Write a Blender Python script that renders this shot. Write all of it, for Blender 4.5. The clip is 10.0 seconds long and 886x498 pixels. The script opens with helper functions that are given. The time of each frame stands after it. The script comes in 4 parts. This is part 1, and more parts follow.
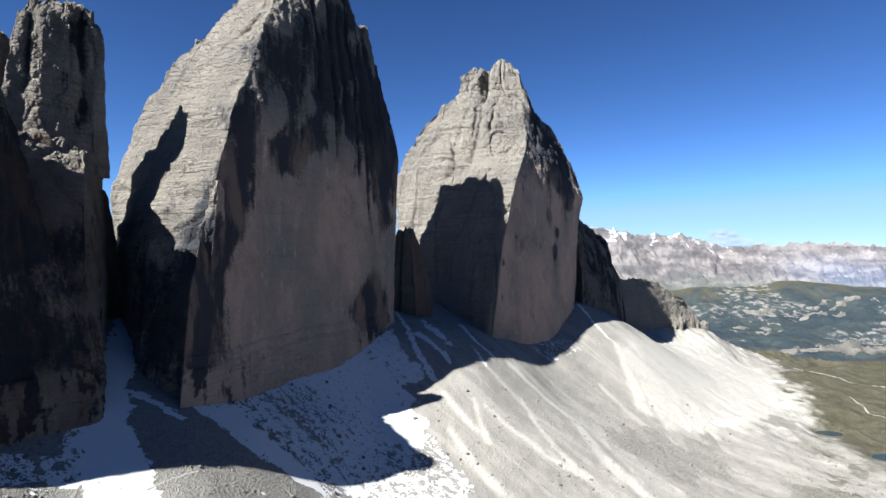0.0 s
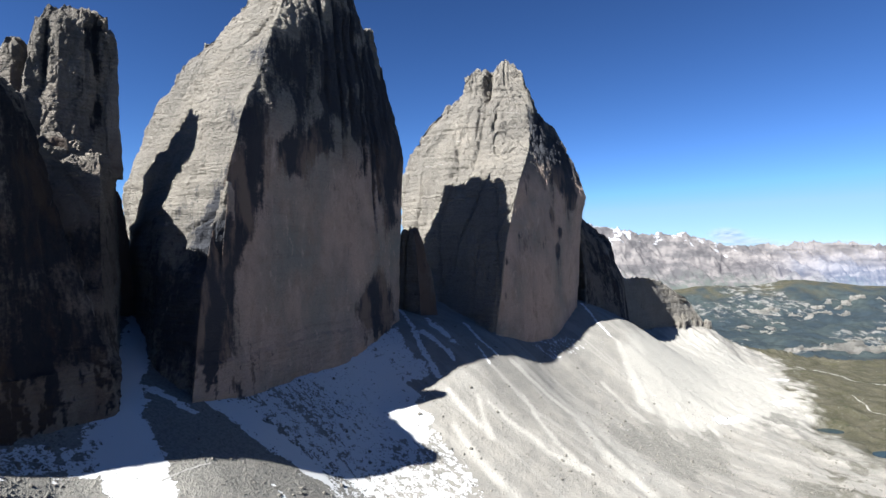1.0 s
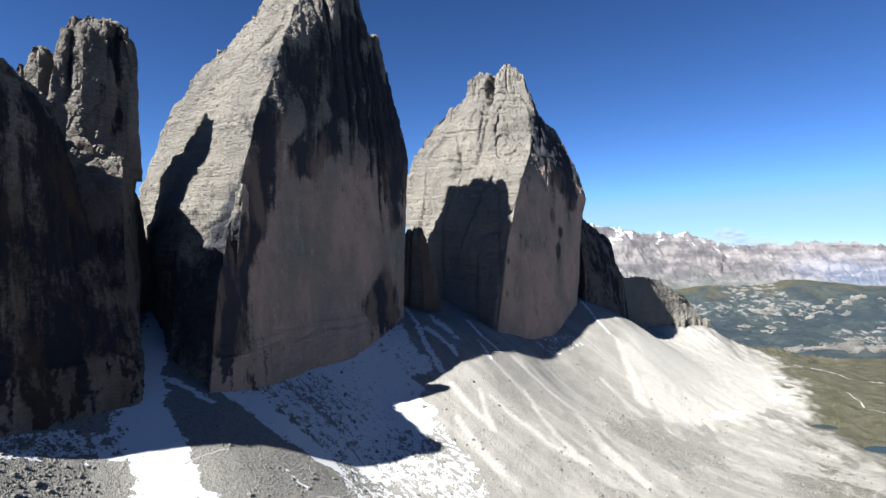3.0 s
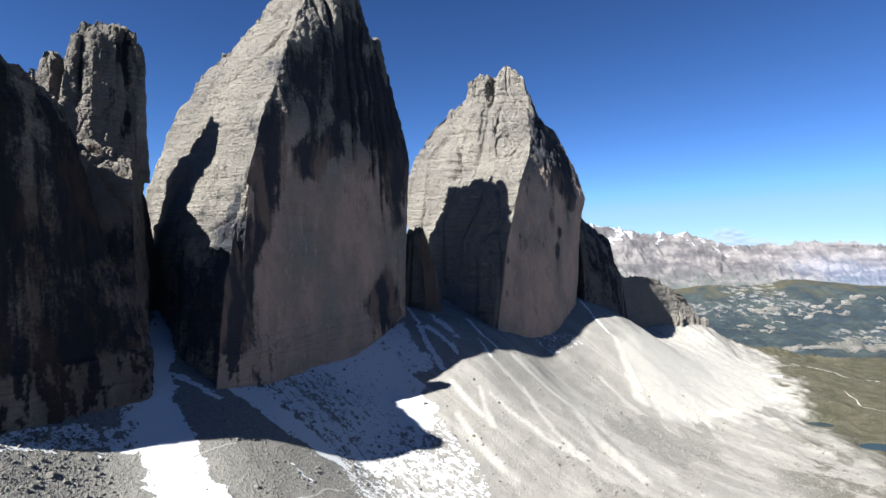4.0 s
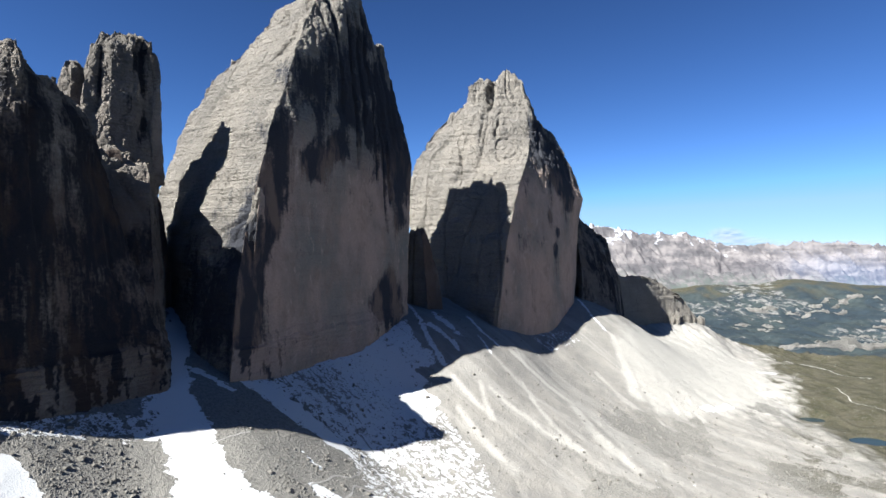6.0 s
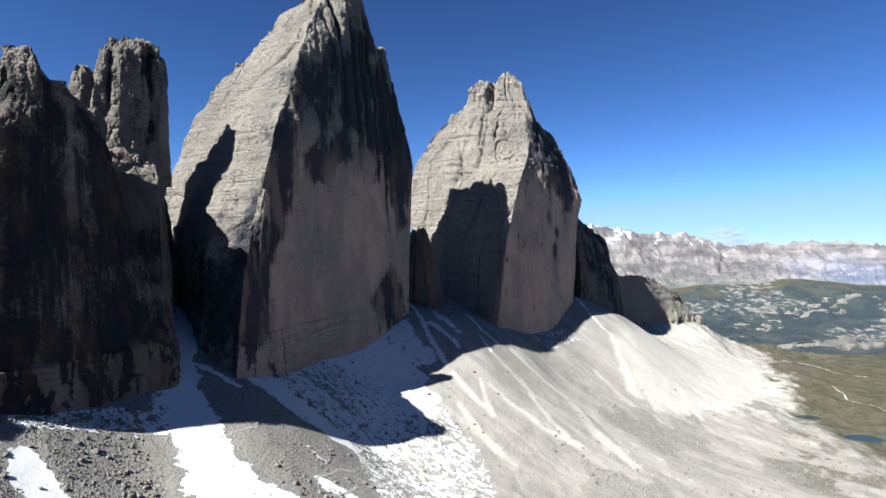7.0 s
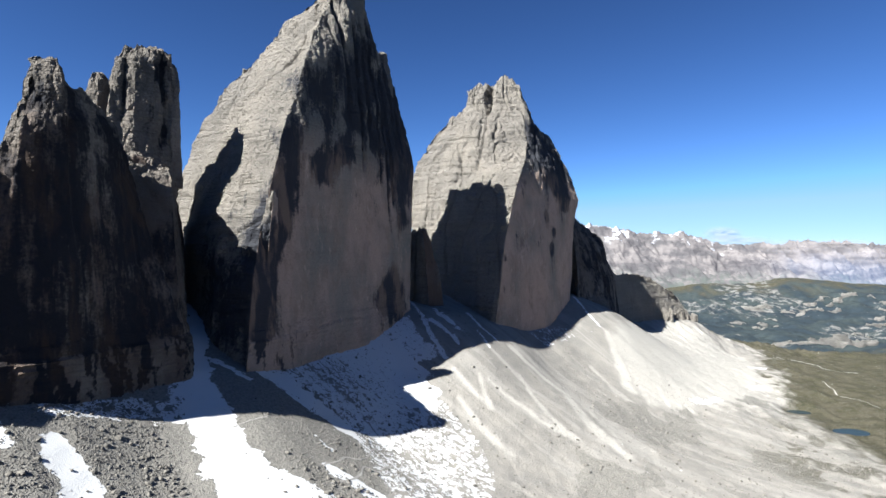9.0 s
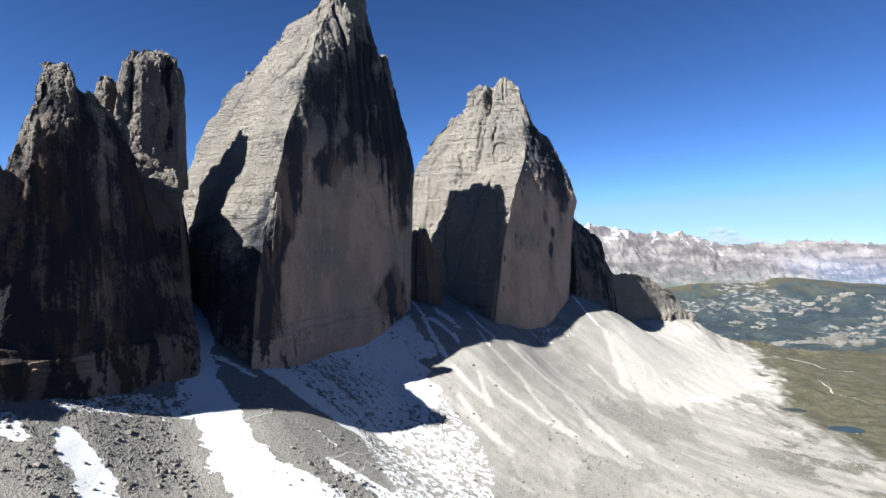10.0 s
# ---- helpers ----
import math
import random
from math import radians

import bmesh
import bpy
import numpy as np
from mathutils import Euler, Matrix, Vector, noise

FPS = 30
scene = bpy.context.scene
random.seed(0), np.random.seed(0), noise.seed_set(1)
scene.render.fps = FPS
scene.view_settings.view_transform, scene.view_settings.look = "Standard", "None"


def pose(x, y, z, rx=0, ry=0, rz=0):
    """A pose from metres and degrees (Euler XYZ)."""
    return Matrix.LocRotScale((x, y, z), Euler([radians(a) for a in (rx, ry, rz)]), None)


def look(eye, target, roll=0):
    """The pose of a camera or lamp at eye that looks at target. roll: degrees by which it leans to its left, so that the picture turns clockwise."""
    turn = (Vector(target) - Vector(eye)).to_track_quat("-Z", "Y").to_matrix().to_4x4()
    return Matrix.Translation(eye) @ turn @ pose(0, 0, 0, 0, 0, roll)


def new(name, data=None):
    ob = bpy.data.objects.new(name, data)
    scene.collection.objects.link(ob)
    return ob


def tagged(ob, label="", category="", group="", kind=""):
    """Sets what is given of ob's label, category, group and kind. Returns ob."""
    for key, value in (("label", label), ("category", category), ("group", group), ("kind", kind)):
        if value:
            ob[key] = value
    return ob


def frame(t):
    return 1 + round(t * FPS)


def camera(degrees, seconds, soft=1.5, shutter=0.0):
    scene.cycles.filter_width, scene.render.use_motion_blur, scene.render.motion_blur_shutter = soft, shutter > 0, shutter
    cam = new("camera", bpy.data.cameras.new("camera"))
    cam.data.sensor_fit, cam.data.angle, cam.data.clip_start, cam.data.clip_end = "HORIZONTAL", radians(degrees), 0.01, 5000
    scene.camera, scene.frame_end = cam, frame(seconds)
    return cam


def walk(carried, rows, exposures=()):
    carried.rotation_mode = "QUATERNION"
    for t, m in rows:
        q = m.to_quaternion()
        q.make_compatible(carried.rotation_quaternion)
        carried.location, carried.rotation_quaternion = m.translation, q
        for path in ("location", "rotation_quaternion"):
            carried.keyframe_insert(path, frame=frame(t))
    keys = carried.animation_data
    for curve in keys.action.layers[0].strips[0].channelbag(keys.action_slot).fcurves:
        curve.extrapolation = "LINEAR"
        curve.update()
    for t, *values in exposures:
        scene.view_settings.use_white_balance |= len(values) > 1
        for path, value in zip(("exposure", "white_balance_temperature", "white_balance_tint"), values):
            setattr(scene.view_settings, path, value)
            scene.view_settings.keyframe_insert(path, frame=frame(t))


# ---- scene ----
cam = camera(79.7, 10.0)
METRES, EYE, TILT, LEAN, TURN = 150.0, 390.0, 0.0, 0.0, 0.0
ROWS = [
    (0.0, 0.0, 0.0, 0.0, 0.0, 0.0, -0.0),
    (0.5, -0.0002, -0.0477, 0.0006, 0.24, -0.05, 0.03),
    (1.0, -0.0011, -0.0947, 0.0009, 0.44, -0.09, 0.03),
    (1.5, -0.0032, -0.1425, 0.0009, 0.56, -0.13, 0.0),
    (2.0, -0.0065, -0.1903, -0.002, 0.66, -0.12, -0.01),
    (2.5, -0.0084, -0.2404, -0.0013, 0.69, -0.15, -0.05),
    (4.0, -0.0125, -0.3896, -0.0025, 0.75, -0.15, -0.05),
    (4.5, -0.015, -0.4402, -0.0031, 0.75, -0.15, -0.04),
    (5.0, -0.0179, -0.4908, -0.0028, 0.77, -0.16, -0.03),
    (5.5, -0.021, -0.5416, -0.0027, 0.76, -0.16, -0.05),
    (7.0, -0.0311, -0.6966, -0.0059, 0.77, -0.15, -0.01),
    (7.5, -0.0351, -0.7482, -0.0061, 0.75, -0.16, -0.01),
    (8.0, -0.0382, -0.7992, -0.0072, 0.72, -0.18, 0.02),
    (8.5, -0.041, -0.8504, -0.0062, 0.69, -0.21, 0.01),
    (9.0, -0.0439, -0.9008, -0.006, 0.65, -0.22, 0.01),
    (9.5, -0.0471, -0.949, -0.0058, 0.64, -0.22, 0.01),
    (10.0, -0.0489, -0.9984, -0.0057, 0.62, -0.23, 0.02),
]
walk(cam, [(t, pose(0, 0, EYE, TILT, LEAN, TURN) @ pose(METRES * x, METRES * y, METRES * z, 90 + pitch, roll, yaw)) for t, x, y, z, yaw, pitch, roll in ROWS],
     exposures=((0.0, 2.23, 5680, 10), (10.0, 2.23, 5680, 10)))

# ================= world, sun, exposure =================
SUN_TO = Vector((-0.574, -0.453, 0.682)).normalized()      # towards the sun
world = bpy.data.worlds.new("world")
scene.world = world
world.use_nodes = True
wn, wl = world.node_tree.nodes, world.node_tree.links
sky = wn.new("ShaderNodeTexSky")
sky.sky_type, sky.sun_disc = "NISHITA", False
sky.sun_elevation = math.asin(SUN_TO.z)
sky.sun_rotation = math.atan2(SUN_TO.x, SUN_TO.y)
sky.altitude, sky.air_density, sky.dust_density, sky.ozone_density = 3000, 0.9, 0.0, 3.6
deep = wn.new("ShaderNodeHueSaturation")               # the deep, clear sky of high mountains
deep.inputs["Saturation"].default_value = 1.0
deep.inputs["Hue"].default_value = 0.499
power = wn.new("ShaderNodeGamma")
power.inputs[1].default_value = 1.38
wl.new(sky.outputs[0], power.inputs[0])
wl.new(power.outputs[0], deep.inputs["Color"])
pale = wn.new("ShaderNodeMix")                         # thin haze that levels the sky near the horizon
pale.data_type, pale.blend_type, pale.inputs[0].default_value = "RGBA", "DARKEN", 0.7
pale.inputs[7].default_value = (6.5, 9.3, 12.9, 1)
wl.new(deep.outputs[0], pale.inputs[6])
wl.new(pale.outputs[2], wn["Background"].inputs[0])
wn["Background"].inputs[1].default_value = 0.0152
sun = new("sun", bpy.data.lights.new("sun", "SUN"))
sun.data.energy, sun.data.angle, sun.data.color = 5.0, radians(0.5), (1.0, 0.90, 0.735)
sun.matrix_world = look(SUN_TO * 3000, (0, 0, 0))

# ================= noise =================
def lattice(ix, iy, iz, seed):
    h = (ix.astype(np.uint32) * np.uint32(374761393) + iy.astype(np.uint32) * np.uint32(668265263)
         + iz.astype(np.uint32) * np.uint32(2147483647) + np.uint32((seed * 974634777) & 0xFFFFFFFF))
    h = (h ^ (h >> np.uint32(13))) * np.uint32(1274126177)
    h = (h ^ (h >> np.uint32(16))) * np.uint32(2246822519)
    return ((h ^ (h >> np.uint32(15))) & np.uint32(0xFFFFFF)).astype(np.float64) / 8388607.5 - 1.0


def vnoise(p, seed=0):
    """Smooth value noise in -1..1 at the points p (n, 3)."""
    i = np.floor(p)
    f = p - i
    f = f * f * f * (f * (f * 6 - 15) + 10)
    i = i.astype(np.int64) & 0xFFFFFFF
    x, y, z = i[:, 0], i[:, 1], i[:, 2]
    fx, fy, fz = f[:, 0], f[:, 1], f[:, 2]
    out = 0
    for dz, wz in ((0, 1 - fz), (1, fz)):
        for dy, wy in ((0, 1 - fy), (1, fy)):
            for dx, wx in ((0, 1 - fx), (1, fx)):
                out = out + lattice(x + dx, y + dy, z + dz, seed) * wx * wy * wz
    return out


def fbm(p, octaves=4, seed=0, gain=0.5):
    out, a, s = 0, 1.0, 1.0
    for k in range(octaves):
        out = out + a * vnoise(p * s + 17.3 * k, seed + k)
        a, s = a * gain, s * 2.03
    return out


def ridged(p, octaves=4, seed=0):
    out, a, s = 0, 1.0, 1.0
    for k in range(octaves):
        out = out + a * (1 - 2 * np.abs(vnoise(p * s + 9.7 * k, seed + k)))
        a, s = a * 0.5, s * 2.07
    return out


def blocks(p, seed=0):
    """Jointed rock: 0 in the cracks between irregular cells, towards 1 on their rounded middles."""
    base = np.floor(p)
    i = base.astype(np.int64) & 0xFFFFFFF
    f = p - base
    f1, f2 = np.full(len(p), 9.0), np.full(len(p), 9.0)
    for dz in (-1, 0, 1):
        for dy in (-1, 0, 1):
            for dx in (-1, 0, 1):
                a, b, c = i[:, 0] + dx, i[:, 1] + dy, i[:, 2] + dz
                d = ((dx + 0.5 + 0.45 * lattice(a, b, c, seed) - f[:, 0]) ** 2 + (dy + 0.5 + 0.45 * lattice(a, b, c, seed + 1) - f[:, 1]) ** 2
                     + (dz + 0.5 + 0.45 * lattice(a, b, c, seed + 2) - f[:, 2]) ** 2)
                f2 = np.minimum(f2, np.maximum(f1, d))
                f1 = np.minimum(f1, d)
    return np.sqrt(np.clip((np.sqrt(f2) - np.sqrt(f1)) / 0.6, 0, 1))


def smooth(a, b, x):
    t = np.clip((x - a) / (b - a), 0, 1)
    return t * t * (3 - 2 * t)


# ================= mesh helpers =================
def mesh_from(name, verts, faces, material, attrs=None, sharp=False):
    """A mesh from arrays; faces: (n, 4) or (n, 3) or a list of both."""
    me = bpy.data.meshes.new(name)
    blocks = faces if isinstance(faces, list) else [faces]
    loops = np.concatenate([b.ravel() for b in blocks]).astype(np.int32)
    sizes = np.concatenate([np.full(len(b), b.shape[1]) for b in blocks])
    starts = np.concatenate([[0], np.cumsum(sizes)[:-1]]).astype(np.int32)
    me.vertices.add(len(verts))
    me.vertices.foreach_set("co", np.asarray(verts, dtype=np.float32).ravel())
    me.loops.add(len(loops))
    me.loops.foreach_set("vertex_index", loops)
    me.polygons.add(len(starts))
    me.polygons.foreach_set("loop_start", starts)
    me.update(calc_edges=True)
    me.polygons.foreach_set("use_smooth", np.full(len(starts), not sharp))
    for key, vals in (attrs or {}).items():
        at = me.attributes.new(key, "FLOAT", "POINT")
        at.data.foreach_set("value", np.asarray(vals, dtype=np.float32))
    me.materials.append(material)
    return me


def grid_faces(rows, cols, wrap=False):
    r = np.arange(rows - 1)[:, None]
    c = np.arange(cols if wrap else cols - 1)[None, :]
    d = (c + 1) % cols
    return np.stack(np.broadcast_arrays(r * cols + c, r * cols + d, (r + 1) * cols + d, (r + 1) * cols + c), -1).reshape(-1, 4)


def thing(name, label, category, group="", at=(0, 0, 0)):
    ob = new(name)
    ob.location = at
    return tagged(ob, label, category, group)


def child(name, me, parent, label=""):
    ob = new(name, me)
    ob.parent = parent
    ob.matrix_parent_inverse = Matrix.Translation(-Vector(parent.location))
    return tagged(ob, label)


# ================= materials =================
def nodes_of(name):
    m = bpy.data.materials.new(name)
    m.use_nodes = True
    return m, m.node_tree.nodes, m.node_tree.links


class Shade:
    """Small shorthand for building node materials."""

    def __init__(self, name, roughness=0.9, specular=0.2):
        self.m, self.n, self.l = nodes_of(name)
        self.bsdf = self.n["Principled BSDF"]
        self.bsdf.inputs["Roughness"].default_value = roughness
        self.bsdf.inputs["Specular IOR Level"].default_value = specular
        self.pos = self.n.new("ShaderNodeNewGeometry").outputs["Position"]

    def mapped(self, scale, rot=(0, 0, 0)):
        k = self.n.new("ShaderNodeMapping")
        k.vector_type = "POINT"
        k.inputs["Scale"].default_value = scale
        k.inputs["Rotation"].default_value = [radians(a) for a in rot]
        self.l.new(self.pos, k.inputs[0])
        return k.outputs[0]

    def turned(self, deg, scale):
        """The position turned about the vertical first, then scaled."""
        k = self.n.new("ShaderNodeVectorRotate")
        k.rotation_type = "Z_AXIS"
        k.inputs["Angle"].default_value = radians(deg)
        self.l.new(self.pos, k.inputs["Vector"])
        q = self.n.new("ShaderNodeVectorMath")
        q.operation = "MULTIPLY"
        q.inputs[1].default_value = scale
        self.l.new(k.outputs[0], q.inputs[0])
        return q.outputs[0]

    def noise(self, vec, scale=1.0, detail=5.0, rough=0.55, distort=0.0):
        k = self.n.new("ShaderNodeTexNoise")
        k.inputs["Scale"].default_value = scale
        k.inputs["Detail"].default_value = detail
        k.inputs["Roughness"].default_value = rough
        k.inputs["Distortion"].default_value = distort
        self.l.new(vec, k.inputs["Vector"])
        return k.outputs["Fac"]

    def cells(self, vec, scale=1.0):
        k = self.n.new("ShaderNodeTexVoronoi")
        k.inputs["Scale"].default_value = scale
        self.l.new(vec, k.inputs["Vector"])
        return k.outputs["Distance"]

    def cracks(self, vec, scale=1.0):
        k = self.n.new("ShaderNodeTexVoronoi")
        k.feature = "DISTANCE_TO_EDGE"
        k.inputs["Scale"].default_value = scale
        self.l.new(vec, k.inputs["Vector"])
        return k.outputs["Distance"]

    def attr(self, name):
        k = self.n.new("ShaderNodeAttribute")
        k.attribute_name = name
        return k.outputs["Fac"]

    def band(self, val, lo, hi):
        k = self.n.new("ShaderNodeMapRange")
        k.interpolation_type = "SMOOTHSTEP"
        k.inputs["From Min"].default_value, k.inputs["From Max"].default_value = lo, hi
        self.l.new(val, k.inputs["Value"])
        return k.outputs[0]

    def math(self, op, a, b=None):
        k = self.n.new("ShaderNodeMath")
        k.operation = op
        for s, v in zip(k.inputs, (a, b)):
            if v is None:
                continue
            if isinstance(v, (int, float)):
                s.default_value = v
            else:
                self.l.new(v, s)
        return k.outputs[0]

    def mix(self, fac, a, b, blend="MIX"):
        k = self.n.new("ShaderNodeMix")
        k.data_type, k.blend_type = "RGBA", blend
        for s, v in zip((k.inputs[0], k.inputs[6], k.inputs[7]), (fac, a, b)):
            if isinstance(v, (int, float)):
                s.default_value = v
            elif isinstance(v, tuple):
                s.default_value = (*v, 1)
            else:
                self.l.new(v, s)
        return k.outputs[2]

    def finish(self, colour, height=None, strength=1.0, distance=1.0):
        self.l.new(colour, self.bsdf.inputs["Base Color"])
        if height is not None:
            k = self.n.new("ShaderNodeBump")
            k.inputs["Strength"].default_value = strength
            k.inputs["Distance"].default_value = distance
            self.l.new(height, k.inputs["Height"])
            self.l.new(k.outputs[0], self.bsdf.inputs["Normal"])
        return self.m


def rock_material(name, pale, grey, ochre, dark):
    s = Shade(name, 0.92, 0.15)
    big = s.noise(s.mapped((0.012, 0.012, 0.006)), 1, 5)
    streak = s.noise(s.mapped((0.06, 0.06, 0.007)), 1, 6, 0.6)
    fine = s.noise(s.mapped((0.28, 0.28, 0.35)), 1, 6, 0.62)
    beds = s.noise(s.mapped((0.008, 0.008, 0.22)), 1, 4, 0.6)
    col = s.mix(s.band(big, 0.35, 0.65), pale, grey)
    col = s.mix(s.math("MULTIPLY", s.band(beds, 0.48, 0.62), 0.25), col, tuple(0.72 * c for c in grey))
    warm = s.math("MULTIPLY", s.attr("ochre"), s.band(big, 0.3, 0.6))
    col = s.mix(warm, col, ochre)
    patch = s.noise(s.mapped((0.05, 0.05, 0.028)), 1, 8, 0.66, 0.4)
    col = s.mix(s.math("MULTIPLY", s.math("MULTIPLY", s.band(patch, 0.48, 0.64), 0.5), s.attr("ochre")), col, tuple(0.62 * c for c in ochre))
    scar = s.noise(s.mapped((0.11, 0.11, 0.045)), 1, 6, 0.65)
    col = s.mix(s.math("MULTIPLY", s.math("MULTIPLY", s.band(scar, 0.58, 0.68), 0.6), s.attr("ochre")), col, tuple(min(0.6, 1.25 * c) for c in ochre))
    lines = s.noise(s.mapped((0.014, 0.014, 0.42)), 1, 5, 0.65)
    col = s.mix(s.math("MULTIPLY", s.math("MULTIPLY", s.band(lines, 0.55, 0.68), s.math("SUBTRACT", 1.0, s.attr("ochre"))), 0.32), col, tuple(0.5 * c for c in grey))
    grain = s.noise(s.mapped((0.9, 0.9, 0.8)), 1, 4, 0.65)
    calm = s.math("SUBTRACT", 1.0, s.math("MULTIPLY", s.attr("ochre"), 0.65))
    col = s.mix(s.math("MULTIPLY", s.math("MULTIPLY", s.band(fine, 0.44, 0.64), 0.30), calm), col, tuple(0.5 * c for c in grey))
    col = s.mix(s.math("MULTIPLY", s.math("MULTIPLY", s.band(grain, 0.50, 0.62), 0.50), calm), col, tuple(0.45 * c for c in grey))
    warp = s.n.new("ShaderNodeVectorMath")
    warp.operation = "MULTIPLY_ADD"
    warp.inputs[1].default_value = (8, 8, 4)
    tex = s.n.new("ShaderNodeTexNoise")
    tex.inputs["Scale"].default_value = 0.12
    s.l.new(s.pos, tex.inputs["Vector"])
    s.l.new(tex.outputs["Color"], warp.inputs[0])
    s.l.new(s.pos, warp.inputs[2])
    slab = s.n.new("ShaderNodeVectorMath")
    slab.operation = "MULTIPLY"
    slab.inputs[1].default_value = (0.075, 0.075, 0.30)
    s.l.new(warp.outputs[0], slab.inputs[0])
    joint, chip = s.cracks(slab.outputs[0]), s.cracks(slab.outputs[0], 2.6)
    col = s.mix(s.math("MULTIPLY", s.math("MULTIPLY", s.band(joint, 0.08, 0.0), 0.07), calm), col, tuple(0.4 * c for c in grey))
    col = s.mix(s.math("MULTIPLY", s.math("MULTIPLY", s.band(chip, 0.10, 0.0), 0.10), calm), col, tuple(0.5 * c for c in grey))
    # dark water staining, in blotches and streaks, together with painted shade
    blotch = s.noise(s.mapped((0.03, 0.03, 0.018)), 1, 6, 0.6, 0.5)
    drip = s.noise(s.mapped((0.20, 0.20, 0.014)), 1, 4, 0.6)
    st = s.math("ADD", s.attr("stain_shade"), s.math("MULTIPLY", s.math("SUBTRACT", streak, 0.5), 1.1))
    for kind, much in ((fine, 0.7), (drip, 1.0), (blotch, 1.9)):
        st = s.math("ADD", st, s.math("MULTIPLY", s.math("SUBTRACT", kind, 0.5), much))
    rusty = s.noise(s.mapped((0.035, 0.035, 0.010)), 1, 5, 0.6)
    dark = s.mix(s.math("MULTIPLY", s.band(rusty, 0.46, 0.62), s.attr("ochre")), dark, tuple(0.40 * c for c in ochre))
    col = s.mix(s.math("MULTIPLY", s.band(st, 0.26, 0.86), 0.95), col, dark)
    snowy = s.attr("snow")
    col = s.mix(s.band(s.math("ADD", snowy, s.math("MULTIPLY", s.math("SUBTRACT", fine, 0.5), 0.8)), 0.45, 0.6), col, (0.450, 0.455, 0.460))
    h = s.math("ADD", s.math("MULTIPLY", fine, 1.2), s.math("MULTIPLY", beds, s.math("SUBTRACT", 1.6, s.math("MULTIPLY", s.attr("ochre"), 1.3))))
    h = s.math("ADD", h, s.math("MULTIPLY", streak, 1.5))
    h = s.math("ADD", h, s.math("MULTIPLY", grain, 1.0))
    h = s.math("ADD", h, s.math("MULTIPLY", s.band(lines, 0.68, 0.5), s.math("SUBTRACT", 0.5, s.math("MULTIPLY", s.attr("ochre"), 0.4))))
    h = s.math("ADD", h, s.math("MULTIPLY", s.math("ADD", s.math("MULTIPLY", s.band(joint, 0.0, 0.3), 0.25), s.math("MULTIPLY", s.band(chip, 0.0, 0.35), 0.15)), calm))
    return s.finish(col, h, 1.0, 4.2)


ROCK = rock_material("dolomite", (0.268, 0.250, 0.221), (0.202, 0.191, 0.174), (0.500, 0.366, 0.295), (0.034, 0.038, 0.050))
# same rock with darker, bluer north-face tones that stand in for shade
ROCK_DARK = rock_material("dolomite_dark", (0.262, 0.234, 0.205), (0.165, 0.154, 0.140), (0.132, 0.095, 0.077), (0.015, 0.018, 0.026))


